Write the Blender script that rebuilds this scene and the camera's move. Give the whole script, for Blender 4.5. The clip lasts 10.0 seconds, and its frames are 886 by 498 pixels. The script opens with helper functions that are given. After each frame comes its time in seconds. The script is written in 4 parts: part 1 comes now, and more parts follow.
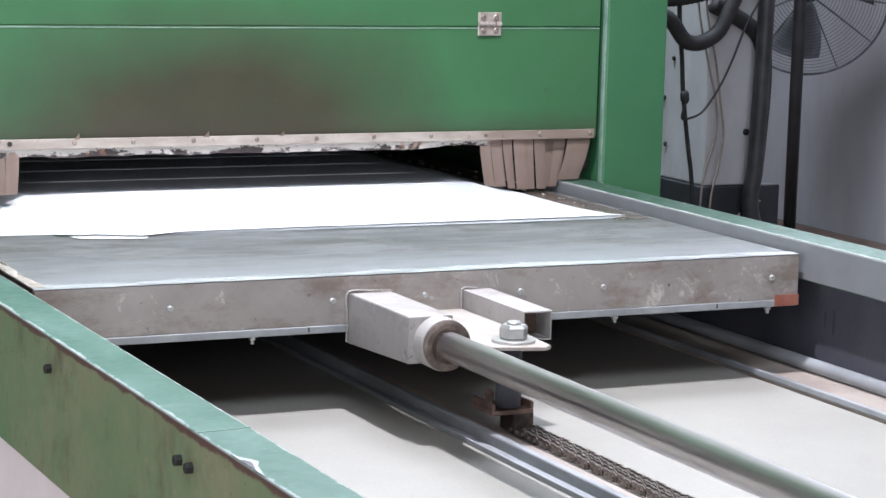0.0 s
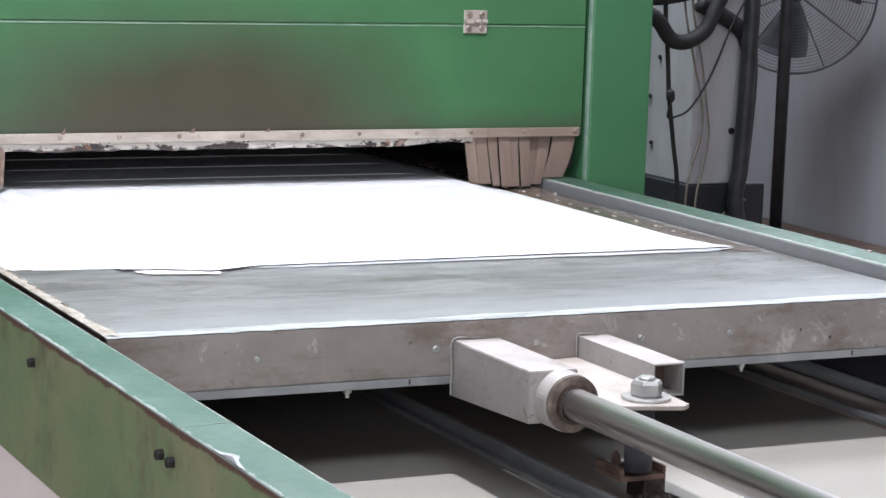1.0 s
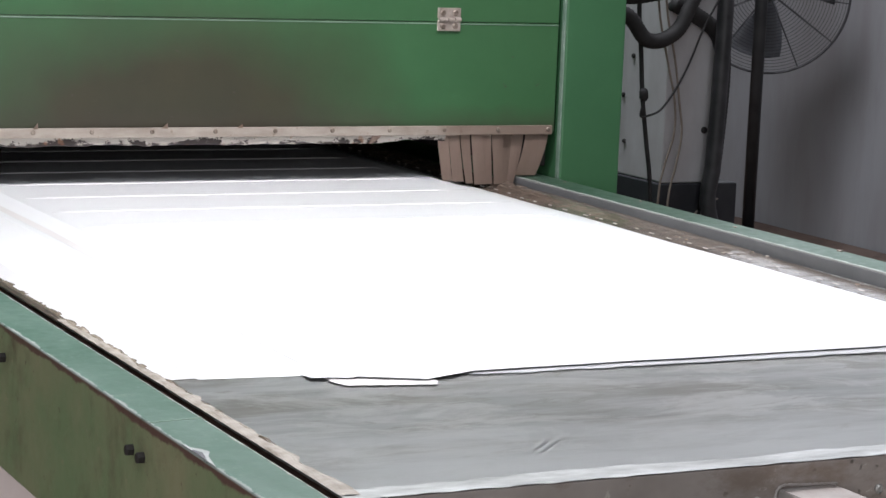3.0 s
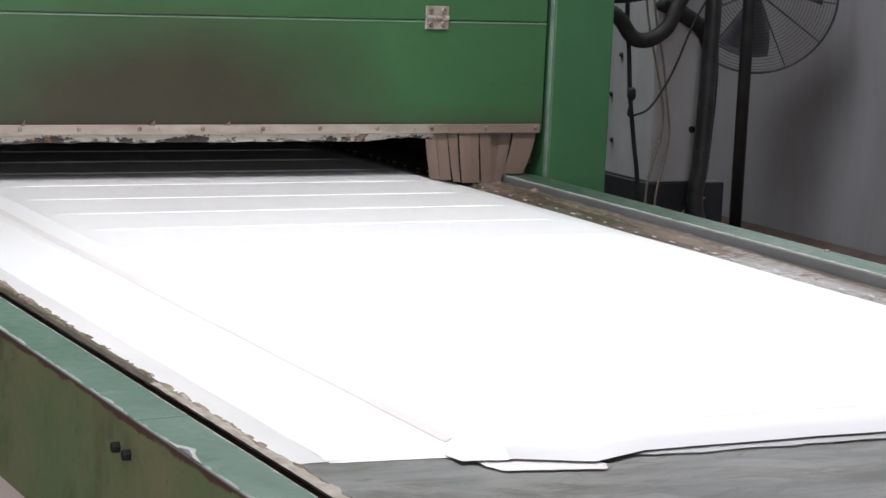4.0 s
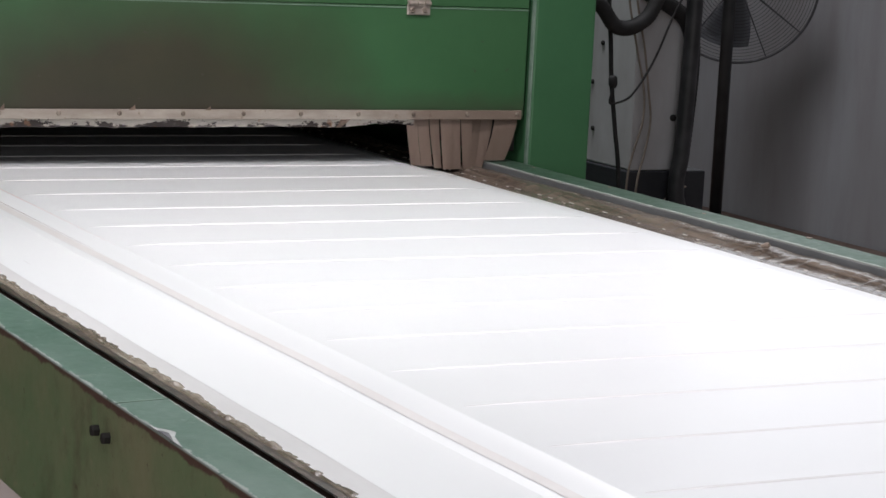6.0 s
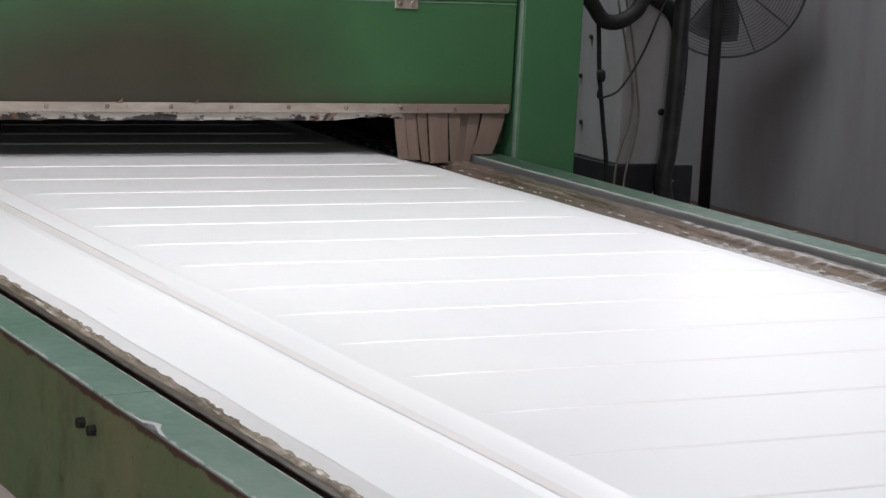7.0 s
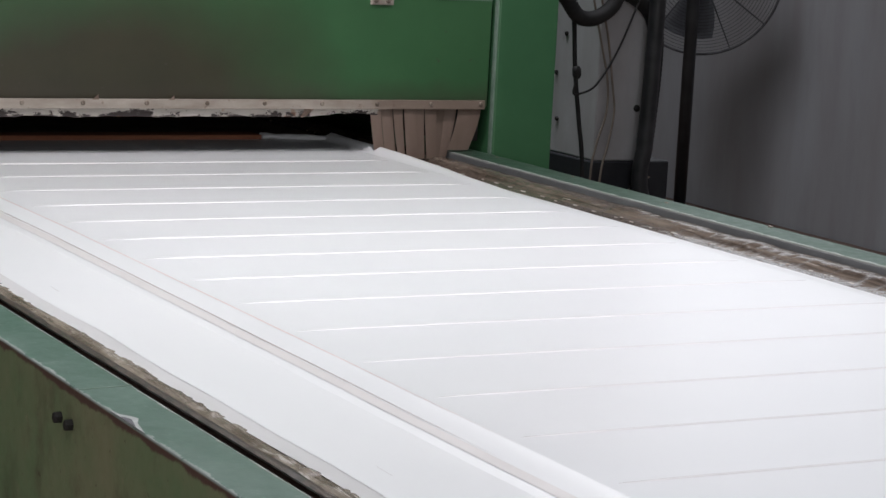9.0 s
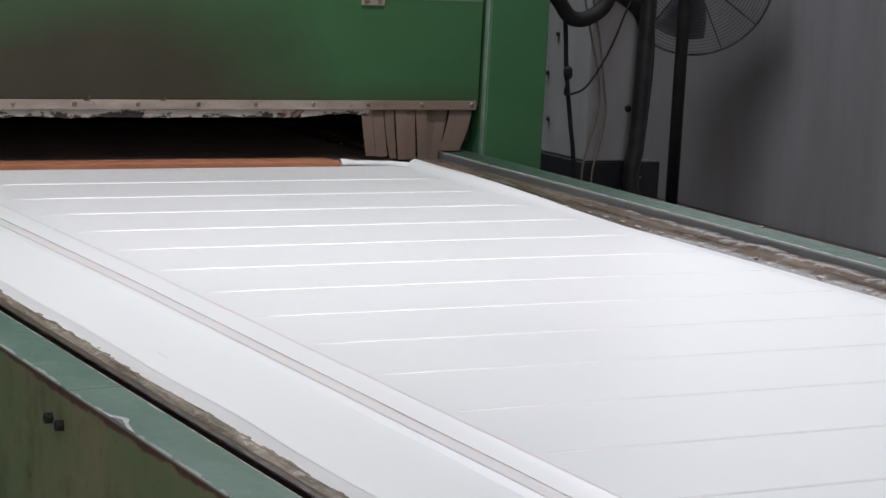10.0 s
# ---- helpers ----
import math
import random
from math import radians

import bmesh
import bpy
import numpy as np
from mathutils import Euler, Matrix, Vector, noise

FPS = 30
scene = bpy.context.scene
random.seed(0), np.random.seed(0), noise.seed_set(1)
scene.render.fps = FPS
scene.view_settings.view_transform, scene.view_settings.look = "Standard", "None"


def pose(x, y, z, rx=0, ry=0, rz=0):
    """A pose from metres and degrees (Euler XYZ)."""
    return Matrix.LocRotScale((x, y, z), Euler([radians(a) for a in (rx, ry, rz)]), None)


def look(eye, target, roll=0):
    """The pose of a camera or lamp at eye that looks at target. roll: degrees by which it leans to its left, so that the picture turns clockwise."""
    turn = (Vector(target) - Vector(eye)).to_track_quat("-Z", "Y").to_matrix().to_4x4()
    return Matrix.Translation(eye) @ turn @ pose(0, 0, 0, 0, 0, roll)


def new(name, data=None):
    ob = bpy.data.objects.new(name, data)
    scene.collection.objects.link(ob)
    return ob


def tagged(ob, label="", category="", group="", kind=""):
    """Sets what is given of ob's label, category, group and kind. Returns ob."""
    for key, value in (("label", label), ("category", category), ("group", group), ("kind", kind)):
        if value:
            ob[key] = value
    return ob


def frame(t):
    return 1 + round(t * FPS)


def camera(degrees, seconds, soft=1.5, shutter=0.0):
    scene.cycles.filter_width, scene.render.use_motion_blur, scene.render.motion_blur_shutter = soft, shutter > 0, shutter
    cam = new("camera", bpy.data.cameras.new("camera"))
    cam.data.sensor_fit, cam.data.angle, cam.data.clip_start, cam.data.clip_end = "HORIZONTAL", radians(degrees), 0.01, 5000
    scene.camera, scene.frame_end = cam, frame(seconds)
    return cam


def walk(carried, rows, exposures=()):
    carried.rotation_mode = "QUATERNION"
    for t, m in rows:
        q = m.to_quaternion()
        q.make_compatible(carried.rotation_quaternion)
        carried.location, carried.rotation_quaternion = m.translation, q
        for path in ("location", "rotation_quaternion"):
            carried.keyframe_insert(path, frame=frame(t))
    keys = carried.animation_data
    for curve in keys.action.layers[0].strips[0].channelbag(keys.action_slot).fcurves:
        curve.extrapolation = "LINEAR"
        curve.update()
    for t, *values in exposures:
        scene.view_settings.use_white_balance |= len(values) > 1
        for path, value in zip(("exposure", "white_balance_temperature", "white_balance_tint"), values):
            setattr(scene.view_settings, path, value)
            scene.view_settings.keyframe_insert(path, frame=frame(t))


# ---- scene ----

# ---------------------------------------------------------------- camera
cam = camera(22.2, 10.0)
PATH = [
    (0, (-0.9364, -3.6613, 1.3907), (0.7655, -0.0890, 0.8056), 1.52),
    (0.5, (-0.9337, -3.6669, 1.3900), (0.7760, -0.0982, 0.8058), 1.65),
    (1, (-0.9355, -3.6741, 1.3925), (0.7852, -0.1116, 0.8026), 1.90),
    (1.5, (-0.9365, -3.6816, 1.3945), (0.7983, -0.1263, 0.8024), 2.07),
    (2, (-0.9378, -3.6834, 1.3973), (0.8079, -0.1338, 0.8028), 2.21),
    (2.5, (-0.9355, -3.6808, 1.3936), (0.8180, -0.1347, 0.8012), 2.25),
    (4, (-0.9350, -3.6790, 1.3928), (0.8475, -0.1479, 0.7983), 2.58),
    (4.5, (-0.9326, -3.6716, 1.3889), (0.8600, -0.1454, 0.7951), 2.67),
    (5, (-0.9332, -3.6667, 1.3864), (0.8696, -0.1464, 0.7890), 2.76),
    (5.5, (-0.9329, -3.6656, 1.3836), (0.8771, -0.1499, 0.7802), 2.83),
    (7, (-0.9309, -3.6732, 1.3841), (0.9004, -0.1714, 0.7648), 3.06),
    (7.5, (-0.9346, -3.6774, 1.3834), (0.9104, -0.1832, 0.7620), 3.04),
    (8, (-0.9344, -3.6783, 1.3833), (0.9174, -0.1874, 0.7630), 3.03),
    (8.5, (-0.9316, -3.6776, 1.3785), (0.9298, -0.1913, 0.7617), 3.01),
    (9, (-0.9332, -3.6770, 1.3801), (0.9357, -0.1951, 0.7604), 3.02),
    (9.5, (-0.9331, -3.6783, 1.3812), (0.9419, -0.1998, 0.7614), 3.08),
    (10, (-0.9330, -3.6813, 1.3806), (0.9475, -0.2055, 0.7625), 2.98),
]
EXPOSURE = [
    (0, -0.04, 5950, 12.6), (1.0, -0.23, 6150, 13.2), (2.5, -0.63, 6400, 13.8), (4.0, -1.03, 6600, 13.8),
    (5.5, -1.27, 6650, 13.8), (7.0, -1.41, 6650, 13.6), (8.5, -1.49, 6600, 13.6), (10, -1.59, 6550, 13.5),
]
walk(cam, [(t, look(eye, target, roll)) for t, eye, target, roll in PATH], EXPOSURE)

# the press tray's way: y of its front edge
TRAY_WAY = [(0, -0.797), (0.5, -0.994), (1, -1.188), (1.5, -1.383), (2, -1.575), (2.5, -1.768), (4, -2.348), (7, -3.512), (10, -4.672)]

# ---------------------------------------------------------------- world and light
world = bpy.data.worlds.new("hall_daylight")
scene.world = world
world.use_nodes = True
wn = world.node_tree
sky = wn.nodes.new("ShaderNodeTexSky")
sky.sky_type = "NISHITA"
sky.sun_disc = False
sky.sun_elevation = radians(55)
sky.sun_rotation = radians(200)
wn.links.new(sky.outputs[0], wn.nodes["Background"].inputs[0])
wn.nodes["Background"].inputs[1].default_value = 0.1


def area_lamp(name, at, to, sx, sy, watts, colour, shape="RECTANGLE"):
    la = bpy.data.lights.new(name, "AREA")
    la.shape, la.size, la.energy, la.color = shape, sx, watts, colour
    if shape in ("RECTANGLE", "ELLIPSE"):
        la.size_y = sy
    ob = new(name, la)
    ob.matrix_world = look(at, to)
    return ob


LAMP_AT = (0.33, -0.98, 2.95)
area_lamp("table_lamp_light", LAMP_AT, (LAMP_AT[0], LAMP_AT[1], 0), 0.06, 0.06, 96, (1.0, 0.965, 0.98), "DISK")
# added fill from behind the camera for the press front
area_lamp("south_fill", (-3.6, -8.6, 2.0), (0.6, 0, 1.1), 5.0, 3.4, 255, (1.0, 0.97, 0.96))
# added fill from the left that brightens the beam's flank
area_lamp("west_fill", (-8.7, -2.6, 2.3), (-0.2, -1.4, 0.8), 6.0, 2.6, 320, (0.98, 0.98, 1.0))
area_lamp("east_window_daylight", (4.93, 4.1, 2.6), (0.5, 0.5, 0.9), 2.4, 1.4, 32, (0.92, 0.97, 1.0))
# overhead fill added above the near end of the table
area_lamp("front_roof_fill", (-0.6, -4.6, 5.1), (-0.6, -4.6, 0), 3.0, 2.0, 170, (0.93, 0.97, 1.0))
# fill added over the press to lift the cabinet and far wall
area_lamp("back_roof_fill", (1.4, 1.7, 5.0), (1.9, 1.9, 0), 2.2, 2.2, 435, (0.93, 0.96, 1.0))


# ---------------------------------------------------------------- materials
class Mat:
    """A node material with short ways to add noise, ramps and mixes."""

    def __init__(self, name, rough=0.5, metal=0.0):
        self.m = bpy.data.materials.new(name)
        self.m.use_nodes = True
        self.nt = self.m.node_tree
        self.b = self.nt.nodes["Principled BSDF"]
        self.b.inputs["Roughness"].default_value = rough
        self.b.inputs["Metallic"].default_value = metal
        self.pos = self.nt.nodes.new("ShaderNodeTexCoord").outputs["Object"]

    def node(self, kind, **inputs):
        n = self.nt.nodes.new(kind)
        for k, v in inputs.items():
            self.put(n.inputs[k.replace("_", " ")], v)
        return n

    def put(self, socket, v):
        if isinstance(v, bpy.types.NodeSocket):
            self.nt.links.new(v, socket)
        else:
            socket.default_value = v

    def stretch(self, x, y, z, shift=(0, 0, 0)):
        n = self.node("ShaderNodeMapping")
        self.put(n.inputs["Vector"], self.pos)
        n.inputs["Scale"].default_value = (x, y, z)
        n.inputs["Location"].default_value = shift
        return n.outputs[0]

    def noise(self, scale, detail=4.0, rough=0.55, vec=None, distort=0.0):
        n = self.node("ShaderNodeTexNoise", Scale=scale, Detail=detail, Roughness=rough, Distortion=distort)
        self.put(n.inputs["Vector"], vec or self.pos)
        return n.outputs["Fac"]

    def step(self, v, lo, hi):
        n = self.node("ShaderNodeMapRange")
        for k, val in zip(("Value", "From Min", "From Max"), (v, lo, hi)):
            self.put(n.inputs[k], val)
        return n.outputs[0]

    def math(self, op, a, b=0.0):
        n = self.node("ShaderNodeMath")
        n.operation = op
        self.put(n.inputs[0], a)
        self.put(n.inputs[1], b)
        return n.outputs[0]

    def axis(self, k):
        n = self.node("ShaderNodeSeparateXYZ")
        self.put(n.inputs[0], self.pos)
        return n.outputs[k]

    def mix(self, fac, a, b):
        n = self.node("ShaderNodeMix")
        n.data_type = "RGBA"
        self.put(n.inputs["Factor"], fac)
        cols = [s for s in n.inputs if s.type == "RGBA"]
        for s, v in zip(cols, (a, b)):
            self.put(s, v if isinstance(v, bpy.types.NodeSocket) else (*v, 1.0))
        return [o for o in n.outputs if o.type == "RGBA"][0]

    def colour(self, c):
        self.put(self.b.inputs["Base Color"], c if isinstance(c, bpy.types.NodeSocket) else (*c, 1.0))
        return self

    def rough(self, r):
        self.put(self.b.inputs["Roughness"], r)
        return self

    def bump(self, h, strength=0.3, distance=0.002):
        n = self.node("ShaderNodeBump", Strength=strength, Distance=distance)
        self.put(n.inputs["Height"], h)
        self.nt.links.new(n.outputs[0], self.b.inputs["Normal"])
        return self


def two_tone(name, a, b, scale, rough=0.5, metal=0.0, bump=0.15, lo=0.35, hi=0.65, fine=180.0, vec=None):
    m = Mat(name, rough, metal)
    v = m.stretch(*vec) if vec else None
    big = m.step(m.noise(scale, 5, 0.6, v), lo, hi)
    m.colour(m.mix(big, a, b))
    grain = m.noise(fine, 3)
    m.rough(m.math("ADD", m.math("MULTIPLY", grain, 0.2), rough - 0.1))
    m.bump(grain, bump, 0.001)
    return m


# green machine paint with a heat-scorched middle
m = Mat("scorched_green_paint", 0.38)
gx, gz = m.axis(0), m.axis(2)
warp = m.noise(5.0, 4, 0.6)
dx = m.math("MULTIPLY", m.math("SUBTRACT", gx, 0.37), 2.1)
dz = m.math("MULTIPLY", m.math("SUBTRACT", gz, 1.03), 4.6)
dist = m.math("SQRT", m.math("ADD", m.math("MULTIPLY", dx, dx), m.math("MULTIPLY", dz, dz)))
dist = m.math("ADD", dist, m.math("MULTIPLY", m.math("SUBTRACT", warp, 0.5), 0.55))
scorch = m.step(dist, 1.05, 0.40)
low = m.step(m.math("ADD", gz, m.math("MULTIPLY", m.math("SUBTRACT", m.noise(14, 4), 0.5), 0.05)), 1.045, 1.0)
green = m.mix(m.step(m.noise(3.0, 6, 0.65), 0.3, 0.7), (0.032, 0.105, 0.041), (0.043, 0.126, 0.052))
burn = m.mix(m.step(m.noise(9.0, 5), 0.35, 0.7), (0.040, 0.027, 0.016), (0.029, 0.019, 0.012))
c = m.mix(m.math("MULTIPLY", scorch, 0.88), green, burn)
c = m.mix(m.math("MULTIPLY", low, 0.5), c, (0.046, 0.035, 0.026))
specks = m.step(m.noise(34, 3, 0.6, m.stretch(1, 1, 1.7)), 0.70, 0.74)
c = m.mix(m.math("MULTIPLY", specks, 0.6), c, (0.06, 0.05, 0.04))
m.colour(c).rough(m.math("ADD", m.math("MULTIPLY", m.noise(40, 3), 0.22), 0.30)).bump(m.noise(220, 2), 0.05, 0.0006)
GREEN_PANEL = m.m

m = Mat("green_paint", 0.35)
c = m.mix(m.step(m.noise(4.0, 6, 0.65), 0.3, 0.7), (0.033, 0.112, 0.049), (0.043, 0.134, 0.060))
c = m.mix(m.step(m.noise(70, 2, 0.5, m.stretch(1, 1, 0.6)), 0.775, 0.80), c, (0.45, 0.48, 0.42))
m.colour(c).rough(m.math("ADD", m.math("MULTIPLY", m.noise(50, 3), 0.2), 0.28)).bump(m.noise(200, 2), 0.05, 0.0006)
GREEN = m.m

# beam paint: faded green on top, grimy olive on the flank, chipped along the edges
def beam_paint(name, edge_x, inner_x, top_z, flank, tone):
    m = Mat(name, 0.4)
    bx, bz = m.axis(0), m.axis(2)
    top = m.step(bz, top_z - 0.003, top_z - 0.0015)
    along = m.noise(3.2, 5, 0.65)
    tops = m.mix(m.step(m.math("ADD", m.math("MULTIPLY", along, 0.6), m.math("MULTIPLY", m.noise(13, 6, 0.75, m.stretch(1.6, 0.6, 1)), 0.4)), 0.36, 0.64), *tone)
    tops = m.mix(m.math("MULTIPLY", m.step(m.noise(42, 5, 0.8, m.stretch(1.5, 0.5, 1), 1.5), 0.63, 0.70), 0.35), tops, (0.18, 0.26, 0.23))
    tops = m.mix(m.math("MULTIPLY", m.step(m.noise(38, 4, 0.7), 0.60, 0.72), 0.55), tops, (0.22, 0.28, 0.25))
    side = m.mix(m.step(m.noise(4.5, 6, 0.7), 0.30, 0.68), flank[0], flank[1])
    side = m.mix(m.math("MULTIPLY", m.step(m.noise(55, 3, 0.6), 0.62, 0.70), 0.7), side, (0.28, 0.27, 0.16))
    side = m.mix(m.math("MULTIPLY", m.step(m.noise(80, 4, 0.7, m.stretch(1, 0.7, 1, (4, 2, 1))), 0.64, 0.69), 0.8), side, (0.075, 0.045, 0.030))
    side = m.mix(m.math("MULTIPLY", m.step(m.noise(7, 6, 0.75, m.stretch(1, 1, 0.8)), 0.50, 0.68), 0.75), side, (0.105, 0.080, 0.050))
    c = m.mix(top, side, tops)
    off = m.math("ABSOLUTE", m.math("SUBTRACT", bx, edge_x))
    ragged = m.math("ADD", off, m.math("MULTIPLY", m.math("SUBTRACT", m.noise(26, 6, 0.75), 0.5), 0.022))
    pale = m.step(ragged, 0.0030, 0.0018)
    c = m.mix(m.math("MULTIPLY", pale, top), c, (0.27, 0.31, 0.29))
    inner = m.math("ABSOLUTE", m.math("SUBTRACT", bx, inner_x))
    worn = m.step(m.math("ADD", inner, m.math("MULTIPLY", m.math("SUBTRACT", m.noise(30, 5, 0.7), 0.5), 0.010)), 0.0034, 0.0016)
    c = m.mix(m.math("MULTIPLY", worn, top), c, (0.30, 0.33, 0.31))
    drop = m.math("ADD", m.math("SUBTRACT", top_z, bz), m.math("MULTIPLY", m.math("SUBTRACT", m.noise(20, 5, 0.7), 0.5), 0.022))
    rust = m.math("MULTIPLY", m.step(drop, 0.0095, 0.0065), m.math("SUBTRACT", 1.0, top))
    c = m.mix(rust, c, (0.120, 0.070, 0.055))
    m.colour(c).rough(m.math("ADD", m.math("MULTIPLY", m.noise(60, 3), 0.25), 0.28))
    m.bump(m.math("ADD", m.noise(150, 3), m.math("MULTIPLY", pale, 2.0)), 0.2, 0.0008)
    return m.m


LEFT_BEAM = beam_paint("chipped_green_beam_paint", -0.237, -0.180, 0.895, ((0.275, 0.262, 0.155), (0.150, 0.235, 0.115)), ((0.034, 0.092, 0.064), (0.096, 0.166, 0.136)))
RIGHT_BEAM = beam_paint("worn_green_beam_paint", 1.110, 1.047, 0.909, ((0.09, 0.17, 0.09), (0.07, 0.20, 0.09)), ((0.026, 0.070, 0.042), (0.054, 0.102, 0.072)))

INNER_GREY = two_tone("grey_blue_steel_paint", (0.125, 0.130, 0.134), (0.170, 0.177, 0.182), 5, 0.42).m
RAIL_GREY = two_tone("light_blue_grey_rail_paint", (0.19, 0.198, 0.205), (0.29, 0.30, 0.31), 7, 0.45).m
DARK_WEB = two_tone("dark_grey_primer", (0.040, 0.042, 0.055), (0.072, 0.072, 0.085), 6, 0.6).m
DARK_STEEL = two_tone("near_black_steel", (0.018, 0.017, 0.018), (0.035, 0.032, 0.030), 9, 0.6, 0.3).m
BLACK_RUBBER = two_tone("black_rubber", (0.012, 0.012, 0.013), (0.032, 0.031, 0.032), 12, 0.72).m
BLACK_PAINT = two_tone("black_paint", (0.010, 0.010, 0.011), (0.022, 0.022, 0.023), 9, 0.4).m

# tray: galvanised sheet with streaks across and dried smears
m = Mat("worn_galvanised_sheet", 0.4, 0.2)
sx = m.noise(6, 6, 0.65, m.stretch(0.6, 4.0, 1))
c = m.mix(m.step(sx, 0.3, 0.7), (0.25, 0.265, 0.26), (0.43, 0.447, 0.442))
c = m.mix(m.math("MULTIPLY", m.step(m.noise(2.4, 6, 0.7, m.stretch(0.8, 2.6, 1)), 0.48, 0.60), 0.8), c, (0.215, 0.21, 0.185))
c = m.mix(m.math("MULTIPLY", m.step(m.noise(17, 5, 0.75, m.stretch(0.5, 3, 1)), 0.60, 0.72), 0.7), c, (0.58, 0.60, 0.60))
c = m.mix(m.math("MULTIPLY", m.step(m.noise(7, 7, 0.72, m.stretch(0.8, 1.7, 1, (2, 5, 0)), 0.8), 0.47, 0.58), 0.65), c, (0.50, 0.515, 0.50))
c = m.mix(m.math("MULTIPLY", m.step(m.noise(11, 6, 0.75, m.stretch(0.7, 1.8, 1, (9, 1, 0)), 0.8), 0.56, 0.64), 0.5), c, (0.17, 0.155, 0.125))
near = m.step(m.math("ADD", m.axis(1), m.math("MULTIPLY", m.math("SUBTRACT", m.noise(5, 6, 0.7, m.stretch(0.5, 2.5, 1)), 0.5), 0.35)), 0.22, 0.09)
c = m.mix(m.math("MULTIPLY", near, 0.8), c, (0.50, 0.525, 0.525))
m.colour(c).rough(m.math("ADD", m.math("MULTIPLY", m.noise(9, 5, 0.6, m.stretch(0.6, 3, 1)), 0.30), 0.24)).bump(m.noise(30, 4), 0.06, 0.0015)
TRAY_SHEET = m.m

m = Mat("scuffed_pale_edge", 0.4, 0.3)
c = m.mix(m.step(m.noise(16, 6, 0.7, m.stretch(0.7, 2.5, 1)), 0.36, 0.62), (0.25, 0.26, 0.255), (0.46, 0.48, 0.475))
m.colour(c).bump(m.noise(60, 4), 0.25, 0.0015)
PALE_EDGE = m.m

m = Mat("brushed_front_plate", 0.42, 0.35)
c = m.mix(m.step(m.noise(4.5, 6, 0.65), 0.3, 0.7), (0.255, 0.228, 0.21), (0.41, 0.373, 0.348))
c = m.mix(m.math("MULTIPLY", m.step(m.math("ADD", m.noise(16, 6, 0.8, None, 1.2), m.math("MULTIPLY", m.axis(0), 0.05)), 0.60, 0.68), 0.65), c, (0.62, 0.59, 0.55))
c = m.mix(m.math("MULTIPLY", m.step(m.noise(9, 6, 0.72, m.stretch(0.8, 1, 1.6, (5, 0, 1))), 0.48, 0.62), 0.75), c, (0.20, 0.155, 0.125))
c = m.mix(m.math("MULTIPLY", m.step(m.noise(48, 3, 0.6), 0.68, 0.73), 0.6), c, (0.13, 0.10, 0.075))
m.colour(c).rough(m.math("ADD", m.math("MULTIPLY", m.noise(30, 4), 0.3), 0.28)).bump(m.noise(120, 3), 0.1, 0.0008)
FRONT_PLATE = m.m

LIP = two_tone("dull_zinc_lip", (0.24, 0.25, 0.255), (0.36, 0.37, 0.375), 12, 0.42, 0.3).m


def grimy(name, a, b, dark_layer, scale, rough):
    m = Mat(name, rough, 0.1)
    c = m.mix(m.step(m.noise(scale, 6, 0.65), 0.3, 0.7), a, b)
    c = m.mix(m.math("MULTIPLY", m.step(m.noise(scale * 0.9, 6, 0.75, m.stretch(1.4, 0.7, 1.0, (3, 1, 2))), 0.50, 0.66), 0.65), c, dark_layer)
    c = m.mix(m.math("MULTIPLY", m.step(m.noise(scale * 4, 5, 0.7), 0.62, 0.70), 0.75), c, (0.10, 0.062, 0.045))
    m.colour(c).rough(m.math("ADD", m.math("MULTIPLY", m.noise(40, 4), 0.3), rough - 0.12)).bump(m.noise(90, 4), 0.3, 0.001)
    return m.m


WELDED = grimy("pale_weld_painted_steel", (0.28, 0.26, 0.245), (0.385, 0.365, 0.35), (0.19, 0.145, 0.12), 13, 0.45)
PLATE_CREAM = grimy("cream_painted_plate", (0.33, 0.30, 0.265), (0.42, 0.39, 0.35), (0.23, 0.185, 0.15), 15, 0.45)
RING = two_tone("grease_stained_ring", (0.045, 0.032, 0.026), (0.21, 0.165, 0.135), 38, 0.45, 0.2, 0.5).m
GREASE = two_tone("dark_brown_grease", (0.020, 0.014, 0.011), (0.075, 0.050, 0.038), 60, 0.4, 0.2, 0.5).m
RUST = two_tone("brown_rusted_steel", (0.080, 0.050, 0.040), (0.17, 0.10, 0.075), 30, 0.7, 0.1, 0.5).m
ZINC = two_tone("zinc_plated_bolt", (0.36, 0.36, 0.345), (0.46, 0.46, 0.44), 40, 0.35, 0.5).m
SCREW = two_tone("steel_screw", (0.16, 0.125, 0.10), (0.34, 0.29, 0.245), 60, 0.4, 0.5).m
m = Mat("polished_rod_steel", 0.2, 1.0)
m.colour(m.mix(m.step(m.noise(6, 5, 0.7, m.stretch(7, 0.35, 7)), 0.35, 0.65), (0.60, 0.55, 0.54), (0.84, 0.80, 0.79)))
m.rough(m.math("ADD", m.math("MULTIPLY", m.noise(7, 4, 0.6, m.stretch(6, 0.6, 6)), 0.14), 0.24))
CHROME = m.m
ORANGE = two_tone("orange_primer_patch", (0.22, 0.072, 0.045), (0.30, 0.12, 0.08), 40, 0.6).m
INK = two_tone("dark_ink", (0.02, 0.02, 0.03), (0.04, 0.04, 0.05), 50, 0.6).m
HINGE_STEEL = two_tone("weathered_hinge_steel", (0.34, 0.29, 0.25), (0.52, 0.46, 0.41), 60, 0.35, 0.45).m
m = Mat("weathered_aluminium_bar", 0.45, 0.2)
c = m.mix(m.step(m.noise(14, 5, 0.6, m.stretch(1, 1, 3)), 0.35, 0.65), (0.30, 0.255, 0.215), (0.42, 0.375, 0.325))
